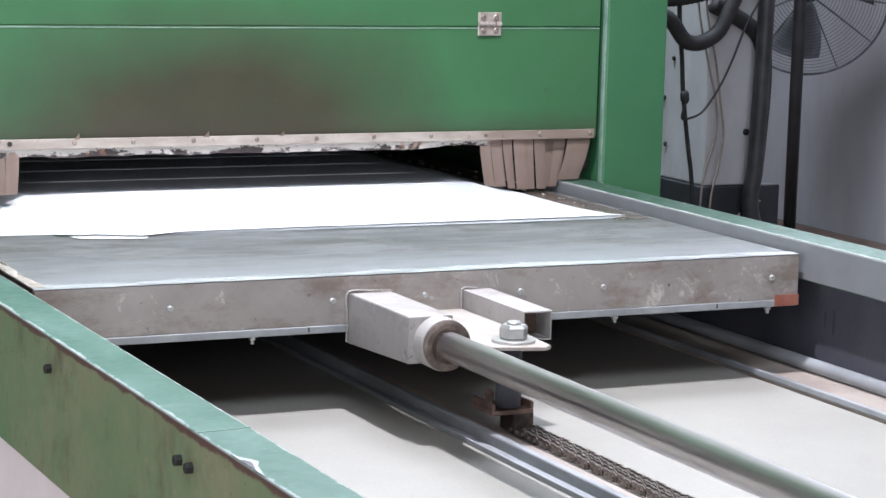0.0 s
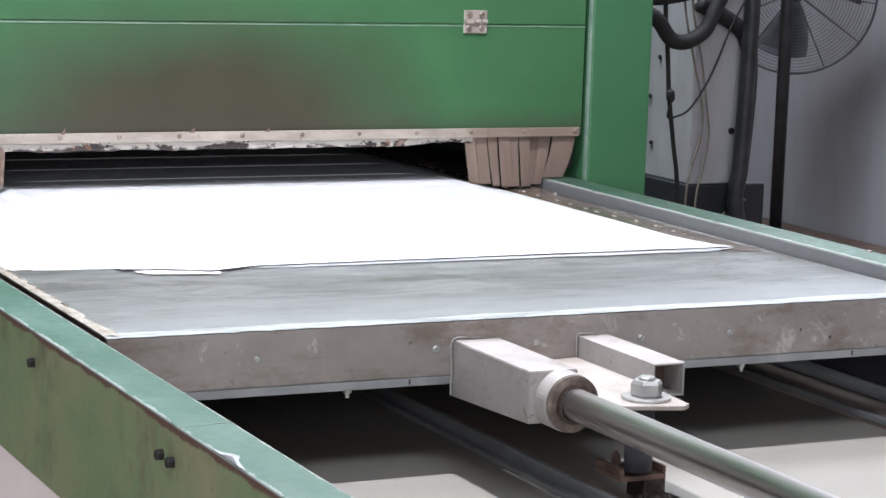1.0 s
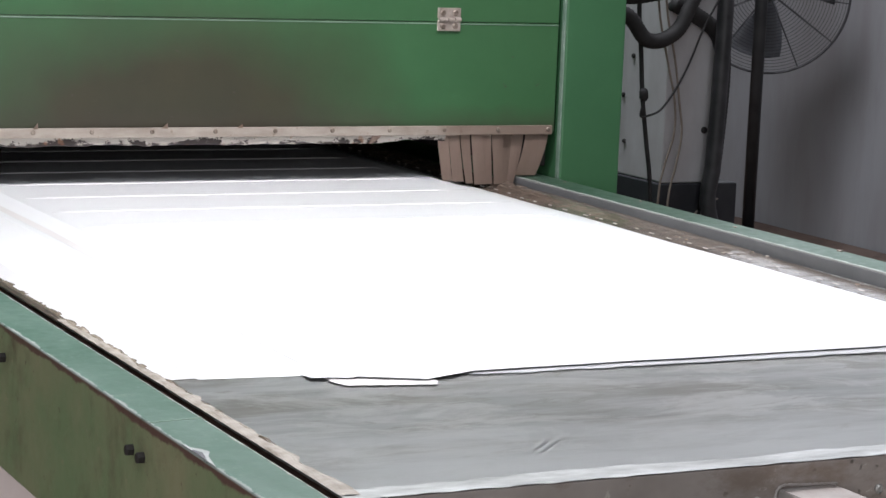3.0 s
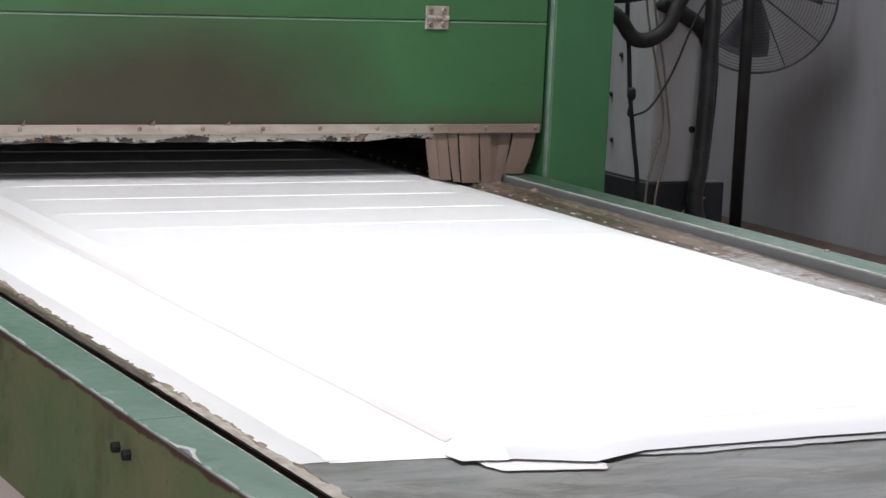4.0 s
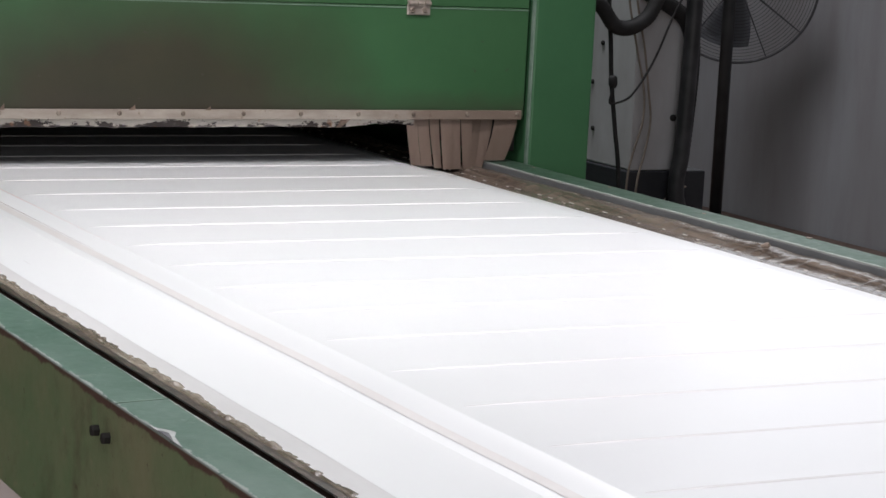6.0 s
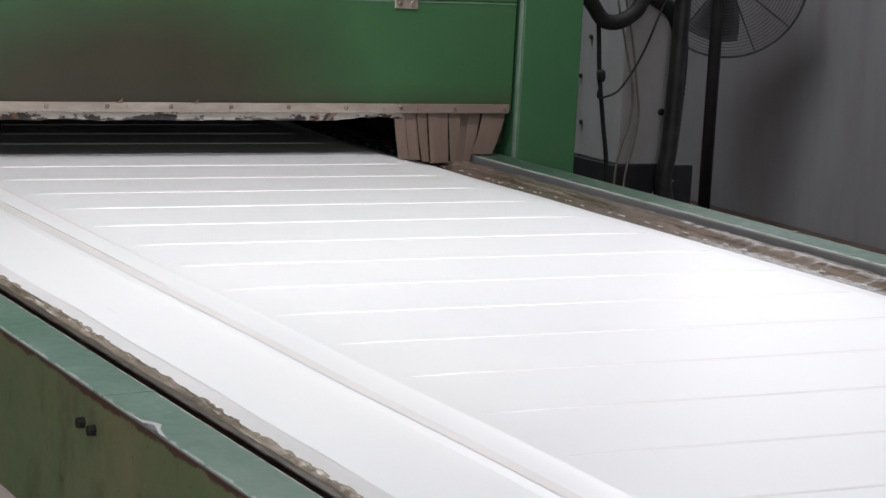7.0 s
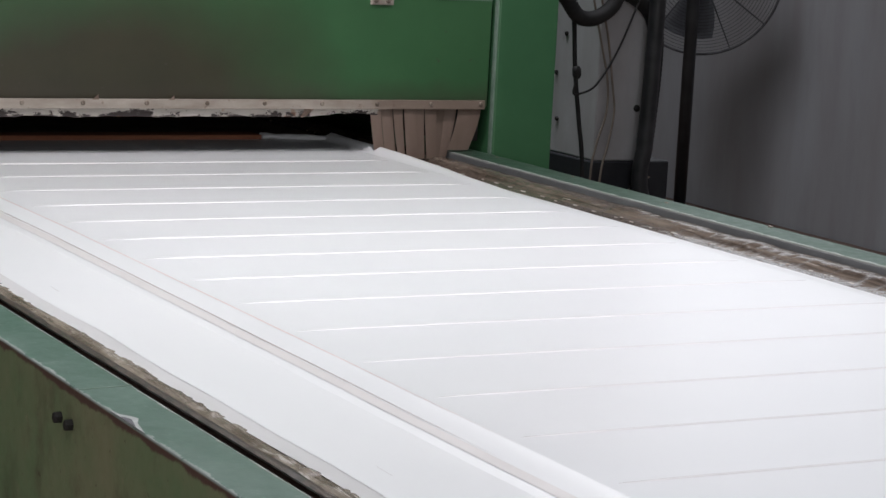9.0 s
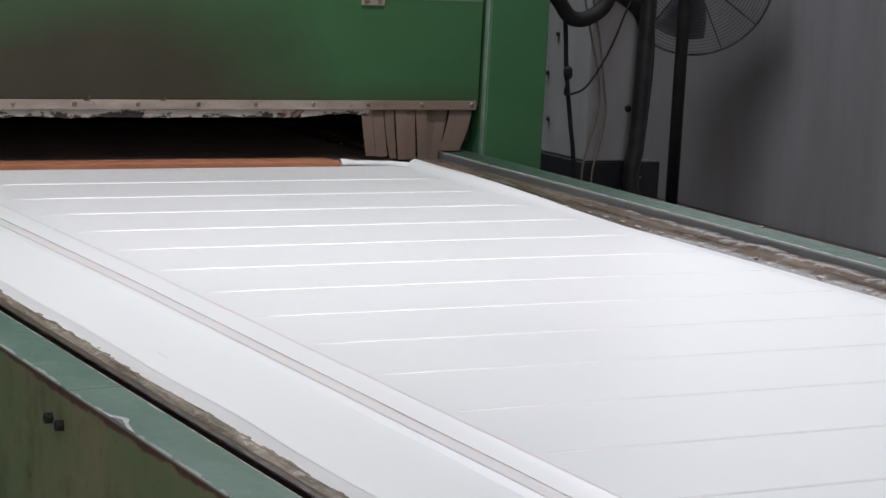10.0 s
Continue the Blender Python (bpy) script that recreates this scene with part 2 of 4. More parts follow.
browned = m.step(m.math("ADD", m.axis(0), m.math("MULTIPLY", m.math("SUBTRACT", m.noise(9, 5, 0.7), 0.5), 0.25)), 0.80, 0.93)
c = m.mix(m.math("MULTIPLY", browned, 0.8), c, (0.21, 0.155, 0.12))
c = m.mix(m.math("MULTIPLY", m.step(m.noise(45, 4, 0.7), 0.62, 0.68), 0.6), c, (0.17, 0.11, 0.08))
m.colour(c).bump(m.noise(150, 3), 0.15, 0.0008)
ALU = m.m

# flaking cream paint over black under the trim
m = Mat("flaking_cream_paint", 0.6)
fl = m.math("ADD", m.noise(13, 8, 0.78, m.stretch(1.0, 1, 1.7)), m.math("MULTIPLY", m.math("SUBTRACT", 0.9815, m.axis(2)), 9.0))
flake = m.step(fl, 0.515, 0.524)
c = m.mix(flake, m.mix(m.noise(40, 3), (0.36, 0.33, 0.295), (0.48, 0.45, 0.405)), (0.030, 0.022, 0.020))
c = m.mix(m.math("MULTIPLY", m.step(m.noise(31, 4), 0.62, 0.66), 0.5), c, (0.30, 0.15, 0.08))
m.colour(c).bump(flake, 0.4, 0.001)
FLAKING = m.m

m = Mat("tan_felt_strip", 0.85)
c = m.mix(m.step(m.noise(9, 5, 0.65, m.stretch(3, 3, 0.7)), 0.3, 0.7), (0.300, 0.222, 0.180), (0.38, 0.292, 0.240))
ob_info = m.node("ShaderNodeObjectInfo")
c = m.mix(m.math("MULTIPLY", ob_info.outputs["Random"], 0.45), c, (0.235, 0.175, 0.135))
m.colour(c).bump(m.noise(260, 3), 0.25, 0.0008)
FELT = m.m

# white film: glossy, faintly mottled
m = Mat("white_vinyl_film", 0.3)
c = m.mix(m.step(m.noise(2.5, 5), 0.3, 0.7), (0.785, 0.815, 0.832), (0.815, 0.840, 0.855))
m.colour(c).rough(m.math("ADD", m.math("MULTIPLY", m.noise(6, 4), 0.08), 0.30))
m.b.inputs["Specular IOR Level"].default_value = 0.9
FILM = m.m
# whiter than the film: the grooves' highlight is put into this colour
m = Mat("ridge_highlight_film", 0.26)
m.colour(m.mix(m.noise(20, 3), (0.88, 0.885, 0.89), (0.91, 0.915, 0.92)))
FILM_RIDGE = m.m
m = Mat("thin_film_margin", 0.32)
c = m.mix(m.step(m.noise(6, 5, 0.6, m.stretch(4, 0.7, 1)), 0.3, 0.7), (0.60, 0.605, 0.61), (0.69, 0.695, 0.705))
m.colour(c).bump(m.noise(40, 4), 0.2, 0.002)
FILM_MARGIN = m.m
# pale grey for the film tongue and the painted shade at the board's foot
FILM_SHADE = two_tone("pale_grey_film_shade", (0.68, 0.67, 0.664), (0.73, 0.72, 0.714), 5, 0.4).m
# grey that stands in for the film edge mirrored in the tray
REFLECTED_FILM = two_tone("greyed_film_reflection", (0.37, 0.385, 0.395), (0.47, 0.485, 0.495), 14, 0.35).m
PINK_SEAM = two_tone("pink_tinted_film_crease", (0.74, 0.52, 0.48), (0.75, 0.60, 0.57), 8, 0.45).m
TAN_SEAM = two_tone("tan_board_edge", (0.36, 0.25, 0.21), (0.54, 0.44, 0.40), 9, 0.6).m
MDF = two_tone("raw_orange_fibreboard", (0.30, 0.115, 0.058), (0.38, 0.16, 0.085), 6, 0.75, vec=(0.6, 5, 5)).m

CRUST = two_tone("pale_flaking_crust", (0.20, 0.175, 0.14), (0.36, 0.335, 0.29), 45, 0.6, 0.0, 0.5).m
DUST = two_tone("matt_brown_dust", (0.20, 0.145, 0.115), (0.31, 0.235, 0.19), 9, 0.9).m
GLUE = two_tone("dried_pale_glue", (0.50, 0.49, 0.46), (0.66, 0.65, 0.62), 30, 0.25).m

# wet brown residue on the tray margins
m = Mat("wet_dried_residue", 0.35)
c = m.mix(m.step(m.noise(30, 6, 0.75, m.stretch(3.4, 0.16, 1)), 0.40, 0.60), (0.105, 0.078, 0.060), (0.32, 0.275, 0.225))
c = m.mix(m.step(m.noise(34, 5, 0.75, m.stretch(3.0, 0.22, 1)), 0.60, 0.66), c, (0.50, 0.47, 0.42))
m.colour(c).bump(m.noise(46, 6, 0.7, m.stretch(2.0, 0.4, 1)), 0.6, 0.004)
m.rough(m.math("ADD", m.math("MULTIPLY", m.noise(22, 5, 0.7), 0.40), 0.02))
RESIDUE = m.m
m = Mat("wet_glue_film", 0.1)
wet = m.noise(30, 6, 0.72, m.stretch(3.0, 0.13, 1))
c = m.mix(m.step(wet, 0.38, 0.62), (0.060, 0.043, 0.033), (0.20, 0.165, 0.135))
c = m.mix(m.step(m.noise(34, 5, 0.75, m.stretch(3.0, 0.2, 1)), 0.63, 0.69), c, (0.52, 0.48, 0.43))
m.colour(c).rough(m.math("ADD", m.math("MULTIPLY", m.noise(18, 5, 0.7, m.stretch(2, 0.3, 1)), 0.34), -0.04)).bump(wet, 0.35, 0.002)
WET = m.m

BED_WHITE = two_tone("white_bed_board", (0.258, 0.247, 0.218), (0.296, 0.284, 0.252), 3, 0.5, 0, 0.05).m
BEAD = two_tone("worn_and_lit_green_edge", (0.10, 0.17, 0.125), (0.20, 0.27, 0.22), 20, 0.4).m
SKIRT = two_tone("pale_pink_skirt_paint", (0.74, 0.64, 0.60), (0.84, 0.75, 0.71), 5, 0.6).m
CREAM_RAIL = two_tone("cream_rail_paint", (0.27, 0.215, 0.18), (0.37, 0.32, 0.28), 11, 0.5).m
CHAIN = two_tone("oily_chain_steel", (0.040, 0.030, 0.025), (0.34, 0.30, 0.27), 110, 0.32, 0.8).m
CABINET_WHITE = two_tone("dusty_white_cabinet_paint", (0.38, 0.37, 0.375), (0.54, 0.54, 0.555), 6, 0.55, lo=0.25, hi=0.6, vec=(1, 1, 0.5)).m
CABINET_BASE = two_tone("dark_blue_grey_plinth", (0.020, 0.022, 0.028), (0.034, 0.036, 0.042), 8, 0.6).m
PALE_CABLE = two_tone("dusty_beige_cable", (0.22, 0.18, 0.15), (0.31, 0.265, 0.225), 30, 0.6).m
DUSTY_BLACK = two_tone("dusty_black_enamel", (0.022, 0.023, 0.026), (0.05, 0.05, 0.055), 14, 0.5).m
FAN_WIRE = two_tone("dusty_fan_wire", (0.030, 0.030, 0.034), (0.065, 0.065, 0.07), 25, 0.55, 0.2).m
BLADE = two_tone("grey_fan_blade", (0.10, 0.105, 0.12), (0.14, 0.145, 0.16), 8, 0.5).m

m = Mat("stained_grey_wall_sheet", 0.55)
c = m.mix(m.step(m.noise(1.6, 6, 0.65, m.stretch(1, 1.2, 0.25)), 0.3, 0.7), (0.30, 0.305, 0.325), (0.38, 0.388, 0.41))
c = m.mix(m.math("MULTIPLY", m.step(m.noise(1.3, 2.5, 0.5, m.stretch(1, 1.6, 0.30)), 0.44, 0.72), 0.32), c, (0.19, 0.15, 0.13))
c = m.mix(m.math("MULTIPLY", m.step(m.noise(7, 5, 0.65, m.stretch(1, 1.2, 0.25)), 0.45, 0.75), 0.3), c, (0.20, 0.175, 0.165))
m.colour(c).bump(m.noise(30, 3), 0.08, 0.002)
WALL = m.m

m = Mat("dusty_red_brown_floor", 0.8)
c = m.mix(m.step(m.noise(2.2, 6, 0.7), 0.3, 0.7), (0.095, 0.062, 0.050), (0.16, 0.115, 0.095))
c = m.mix(m.math("MULTIPLY", m.step(m.noise(9, 5, 0.7), 0.55, 0.68), 0.6), c, (0.06, 0.042, 0.036))
m.colour(c).bump(m.noise(40, 5), 0.3, 0.004)
FLOOR = m.m
CEILING = two_tone("pale_grey_ceiling", (0.42, 0.43, 0.44), (0.50, 0.51, 0.52), 2, 0.7).m


# ---------------------------------------------------------------- mesh helpers
def part(name, bm, material, parent=None, label="", smooth=False):
    """Links a bmesh as one mesh object under a thing or a part."""
    me = bpy.data.meshes.new(name)
    bmesh.ops.recalc_face_normals(bm, faces=bm.faces)
    bm.to_mesh(me)
    bm.free()
    me.materials.append(material)
    for p in me.polygons:
        p.use_smooth = smooth
    ob = new(name, me)
    if parent:
        ob.parent = parent
    if label:
        tagged(ob, label)
    return ob


def thing(name, label, category, group="", kind="", at=(0, 0, 0)):
    ob = new(name)
    ob.location = at
    ob.empty_display_size = 0.05
    return tagged(ob, label, category, group, kind)


def box(x0, x1, y0, y1, z0, z1, bevel=0.0015, seg=2):
    bm = bmesh.new()
    bmesh.ops.create_cube(bm, size=1.0)
    for v in bm.verts:
        v.co = Vector(((x0 + x1) / 2 + v.co.x * (x1 - x0), (y0 + y1) / 2 + v.co.y * (y1 - y0), (z0 + z1) / 2 + v.co.z * (z1 - z0)))
    if bevel:
        bmesh.ops.bevel(bm, geom=bm.edges[:], offset=bevel, segments=seg, affect="EDGES", profile=0.5)
    return bm


def merge(*bms):
    out = bms[0]
    for b in bms[1:]:
        me = bpy.data.meshes.new("scratch")
        b.to_mesh(me)
        b.free()
        out.from_mesh(me)
        bpy.data.meshes.remove(me)
    return out


def lathe(profile, axis, at, seg=24):
    """Turns (radius, height) pairs about an axis that starts at a place."""
    bm = bmesh.new()
    a = Vector(axis).normalized()
    u = a.orthogonal().normalized()
    w = a.cross(u)
    rings = []
    for r, h in profile:
        rings.append([bm.verts.new(Vector(at) + a * h + (u * math.cos(2 * math.pi * k / seg) + w * math.sin(2 * math.pi * k / seg)) * max(r, 1e-5)) for k in range(seg)])
    for p, q in zip(rings, rings[1:]):
        for k in range(seg):
            bm.faces.new((p[k], p[(k + 1) % seg], q[(k + 1) % seg], q[k]))
    bm.faces.new(rings[0])
    bm.faces.new(rings[-1])
    return bm


def spline(points, n=8):
    pts = [Vector(p) for p in points]
    pts = [pts[0] * 2 - pts[1], *pts, pts[-1] * 2 - pts[-2]]
    out = []
    for a, b, c, d in zip(pts, pts[1:], pts[2:], pts[3:]):
        for k in range(n):
            t = k / n
            out.append(0.5 * (2 * b + (c - a) * t + (2 * a - 5 * b + 4 * c - d) * t * t + (3 * b - a - 3 * c + d) * t ** 3))
    out.append(pts[-2])
    return out


def tube(points, radius, seg=10, n=8, ribs=0.0, closed=False):
    """A hose or cable along a smooth line; ribs: the depth of its corrugation."""
    line = spline(points, n) if not closed else [Vector(p) for p in points]
    bm = bmesh.new()
    rings = []
    up = Vector((0.13, 0.31, 0.94))
    for k, p in enumerate(line):
        if closed:
            d = (line[(k + 1) % len(line)] - line[k - 1]).normalized()
        else:
            d = (line[min(k + 1, len(line) - 1)] - line[max(k - 1, 0)]).normalized()
        u = d.cross(up).normalized()
        w = d.cross(u)
        r = radius + (ribs if k % 2 else 0.0)
        rings.append([bm.verts.new(p + (u * math.cos(2 * math.pi * j / seg) + w * math.sin(2 * math.pi * j / seg)) * r) for j in range(seg)])
    for p, q in zip(rings, rings[1:] + (rings[:1] if closed else [])):
        for j in range(seg):
            bm.faces.new((p[j], p[(j + 1) % seg], q[(j + 1) % seg], q[j]))
    if not closed:
        bm.faces.new(rings[0])
        bm.faces.new(rings[-1])
    return bm


def prism(outline, z0, z1, bevel=0.001):
    bm = bmesh.new()
    low = [bm.verts.new((x, y, z0)) for x, y in outline]
    high = [bm.verts.new((x, y, z1)) for x, y in outline]
    bm.faces.new(low)
    bm.faces.new(high)
    for k in range(len(low)):
        j = (k + 1) % len(low)
        bm.faces.new((low[k], low[j], high[j], high[k]))
    if bevel:
        bmesh.ops.bevel(bm, geom=bm.edges[:], offset=bevel, segments=1, affect="EDGES")
    return bm


def grid(nx, ny, f):
    bm = bmesh.new()
    vs = [[bm.verts.new(f(i / nx, j / ny)) for j in range(ny + 1)] for i in range(nx + 1)]
    for i in range(nx):
        for j in range(ny):
            bm.faces.new((vs[i][j], vs[i + 1][j], vs[i + 1][j + 1], vs[i][j + 1]))
    return bm


def wob(x, y, s, k=0.0):
    return noise.noise(Vector((x * s, y * s, k)))


def hex_bolt(parent, name, at, axis, r, h, material, washer=0.0, label=""):
    a = Vector(axis).normalized()
    head = lathe([(r * 0.9, 0), (r, h * 0.12), (r, h * 0.8), (r * 0.86, h)], a, Vector(at) + a * (0.004 if washer else 0), 6)
    ob = part(name, head, material, parent, label)
    if washer:
        part("washer", lathe([(washer, 0), (washer, 0.003), (washer * 0.97, 0.004)], a, at, 28), material, ob)
    part("shank_end", lathe([(r * 0.52, 0), (r * 0.52, h * 0.16), (r * 0.42, h * 0.24)], a, Vector(at) + a * (h + (0.004 if washer else 0)), 16), material, ob)
    return ob


# ---------------------------------------------------------------- hall
def hall():
    tagged(part("floor", box(-9, 5.3, -9.5, 12, -0.1, 0.0, 0), FLOOR), "dusty red-brown concrete workshop floor", "floor", kind="structure")
    bm = merge(box(5.0, 5.12, -9.3, 2.9, 0.0, 5.2, 0), box(5.0, 5.12, 5.3, 12, 0.0, 5.2, 0), box(5.0, 5.12, 2.9, 5.3, 0.0, 1.9, 0), box(5.0, 5.12, 2.9, 5.3, 3.3, 5.2, 0))
    tagged(part("wall_east", bm, WALL), "stained grey-blue profiled sheet workshop wall", "wall", kind="structure")
    tagged(part("wall_north", box(-9, 5, 11.8, 12, 0, 5.2, 0), WALL), "grey sheet workshop wall behind the press", "wall", kind="structure")
    # unseen west wall, opened for the left fill lamp
    bm = merge(box(-9.2, -9, -9.3, -5.6, 0, 5.2, 0), box(-9.2, -9, 0.4, 12, 0, 5.2, 0), box(-9.2, -9, -5.6, 0.4, 0, 1.0, 0), box(-9.2, -9, -5.6, 0.4, 3.6, 5.2, 0))
    tagged(part("wall_west", bm, WALL), "unseen grey sheet wall with a long opening added for fill light", "wall", kind="structure")
    # unseen south wall; its wide gate opening is added for the fill lamp
    bm = merge(box(-9, -6.3, -9.3, -9.1, 0, 5.2, 0), box(-0.9, 5, -9.3, -9.1, 0, 5.2, 0), box(-6.3, -0.9, -9.3, -9.1, 3.9, 5.2, 0))
    tagged(part("wall_south", bm, WALL), "unseen grey sheet wall with a gateway added for the fill light", "wall", kind="structure")
    # unseen ceiling; its openings are added for the overhead fill lamps
    bm = merge(box(-9, -2.2, -9.3, 12, 5.2, 5.3, 0), box(1.0, 5, -9.3, 0.5, 5.2, 5.3, 0), box(0.2, 5, 2.9, 12, 5.2, 5.3, 0), box(2.6, 5.0, 0.5, 2.9, 5.2, 5.3, 0), box(-2.2, 1.0, -3.5, 0.5, 5.2, 5.3, 0), box(-2.2, 0.2, 0.5, 12, 5.2, 5.3, 0), box(-2.2, 1.0, -9.3, -5.7, 5.2, 5.3, 0))
    tagged(part("ceiling", bm, CEILING), "unseen pale grey sheet ceiling with openings added for fill light", "ceiling", kind="structure")
    dirt = grid(4, 90, lambda u, v: Vector((4.72 + 0.26 * u, -2 + 12 * v, 0.004 + (0.02 * u ** 2 + 0.012 * u) * (0.7 + 0.8 * wob(u * 2, v * 30, 1.0)))))
    tagged(part("dust_bank", dirt, FLOOR, smooth=True), "brown dust drifted along the foot of the wall", "dust", kind="stuff")


def table_lamp():
    t = thing("hanging_lamp", "round white workshop lamp hanging over the press table", "lamp", at=LAMP_AT)
    # unseen shade, its depth chosen to limit the lamp's cone
    part("shade", lathe([(0.165, 0.02), (0.165, -0.20), (0.172, -0.20), (0.172, 0.03), (0.12, 0.10), (0.05, 0.14), (0.02, 0.15)], (0, 0, 1), (0, 0, 0.01), 40), LIP, t, "deep grey shade added to limit the unseen lamp's cone")
    part("cord", lathe([(0.006, 0), (0.006, 2.08)], (0, 0, 1), (0, 0, 0.16), 8), BLACK_RUBBER, t)


# ---------------------------------------------------------------- press
def press():
    t = thing("membrane_press", "large green steel press with a scorched front panel and low slot", "press")
    # lower front panel, its foot flaking
    low = part("front_panel", box(-0.30, 1.117, 0.0, 0.03, 0.992, 1.1930, 0.0012), GREEN_PANEL, t, "green front panel browned by heat above the slot")
    up = part("upper_panel", box(-0.30, 1.117, 0.0, 0.03, 1.1941, 2.1, 0.0012), GREEN_PANEL, t, "green upper front panel")
    # pale strip that paints the light caught on the panel's upper bevel
    part("seam_highlight", box(-0.30, 1.117, -0.0012, 0.0, 1.1895, 1.1915, 0.0004), BEAD, low, "pale line painted as the highlight below the seam")
    part("seam_strip", box(-0.30, 1.117, 0.012, 0.028, 1.1915, 1.1955, 0), DARK_STEEL, t)
    n = 220
    bm = bmesh.new()
    rows = []
    for k in range(n + 1):
        x = -0.30 + 1.19 * k / n
        z = 0.9745 + 0.0035 * wob(x, 0, 14) + 0.002 * wob(x, 0, 55, 3)
        if x > 0.72:
            z += 0.007 * min(1, max(0, (x - 0.72) / 0.1)) * (0.7 + 0.5 * wob(x, 0, 30, 5))
        rows.append([bm.verts.new((x, yy, zz)) for yy, zz in ((-0.003, 0.99), (-0.003, z), (0.012, z), (0.012, 0.99))])
    for a, b in zip(rows, rows[1:]):
        for j in range(4):
            bm.faces.new((a[j], a[(j + 1) % 4], b[(j + 1) % 4], b[j]))
    part("flaking_edge", bm, FLAKING, t, "ragged panel edge with cream paint flaking to black")
    bar = part("trim_bar", box(-0.30, 1.109, -0.008, -0.003, 0.9885, 1.0055, 0.001), ALU, t, "thin weathered aluminium bar with screws")
    for k, x in enumerate((-0.21, -0.10, 0.008, 0.118, 0.220, 0.327, 0.442, 0.554, 0.663, 0.775, 0.885, 0.995, 1.100)):
        part("screw", lathe([(0.0042, 0), (0.0042, 0.0012), (0.003, 0.0022), (0.0012, 0.0022), (0.001, 0.0014)], (0, -1, 0), (x, -0.008, 0.9985 + 0.001 * wob(k, 0, 7)), 12), SCREW if k > 2 else DARK_STEEL, bar)
    # frayed felt remnants that stick out over the bar
    for x, h, w in ((0.122, 0.011, 0.010), (0.349, 0.010, 0.013), (0.487, 0.008, 0.012)):
        bm = bmesh.new()
        a = [bm.verts.new((x - w / 2, -0.0086, 1.004)), bm.verts.new((x + w / 2, -0.0086, 1.004)), bm.verts.new((x + w * 0.3, -0.012, 1.004 + h)), bm.verts.new((x - w * 0.1, -0.011, 1.004 + h * 0.5))]
        bm.faces.new(a)
        bmesh.ops.solidify(bm, geom=bm.faces[:], thickness=0.0012)
        part("felt_scrap", bm, FELT, bar)
    # hinge of two leaves with four screws
    h = part("hinge", merge(box(0.865, 0.911, -0.004, 0.0, 1.2005, 1.2195, 0.001), box(0.865, 0.911, -0.004, 0.0, 1.1775, 1.1965, 0.001)), HINGE_STEEL, t, "small weathered steel hinge")
    part("knuckle", merge(lathe([(0.004, 0), (0.004, 0.017)], (1, 0, 0), (0.866, -0.005, 1.1985), 12), lathe([(0.004, 0), (0.004, 0.012)], (1, 0, 0), (0.885, -0.005, 1.1985), 12), lathe([(0.004, 0), (0.004, 0.011)], (1, 0, 0), (0.8995, -0.005, 1.1985), 12)), HINGE_STEEL, h)
    for x in (0.875, 0.900):
        for z in (1.2105, 1.1865):
            part("screw", lathe([(0.0056, 0), (0.0056, 0.001), (0.0038, 0.0028), (0.001, 0.0022)], (0, -1, 0), (x, -0.004, z), 14), SCREW, h)
    # pillars
    p = part("pillar", box(1.1265, 1.253, -0.014, 0.12, 0.0, 2.1, 0.003), GREEN, t, "green steel pillar")
    part("edge_bead", box(1.1235, 1.1265, -0.012, 0.0, 0.885, 2.1, 0.001), BEAD, p, "pale worn edge strip")
    part("pillar", box(-0.46, -0.305, -0.014, 0.12, 0.0, 2.1, 0.003), GREEN, t, "green steel pillar")
    # body
    part("side_wall", box(1.20, 1.245, 0.12, 5.4, 0.0, 2.1, 0), GREEN, t)
    part("side_wall", box(-0.45, -0.41, 0.12, 5.4, 0.0, 2.1, 0), GREEN, t)
    part("back_wall", box(-0.41, 1.20, 5.3, 5.4, 0.0, 2.1, 0), DARK_STEEL, t)
    part("roof", box(-0.46, 1.253, -0.01, 5.4, 2.103, 2.14, 0.002), GREEN, t)
    part("upper_platen", box(-0.25, 1.12, 0.10, 5.1, 1.01, 1.3, 0.004), DARK_STEEL, t, "near-black heating platen inside the slot")
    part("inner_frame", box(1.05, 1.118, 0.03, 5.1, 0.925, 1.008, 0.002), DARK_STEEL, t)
    # felt strip curtain: small curved strips hung under the bar
    def strip(x0, x1, x2, x3, z0, bulge, y):
        def f(u, v):
            w = v * (0.9905 - z0)
            xa, xb = x0 + (x2 - x0) * v ** 1.4 + 0.0004 + 0.0012 * v, x1 + (x3 - x1) * v ** 1.4 - 0.0004 - 0.0012 * v
            return Vector((xa + (xb - xa) * u, y - 0.25 * bulge * math.sin(v * 2.6) - 0.0006 * math.sin(u * 3.1), 0.9905 - w))
        bm = grid(3, 8, f)
        bmesh.ops.solidify(bm, geom=bm.faces[:], thickness=0.0016)
        return bm
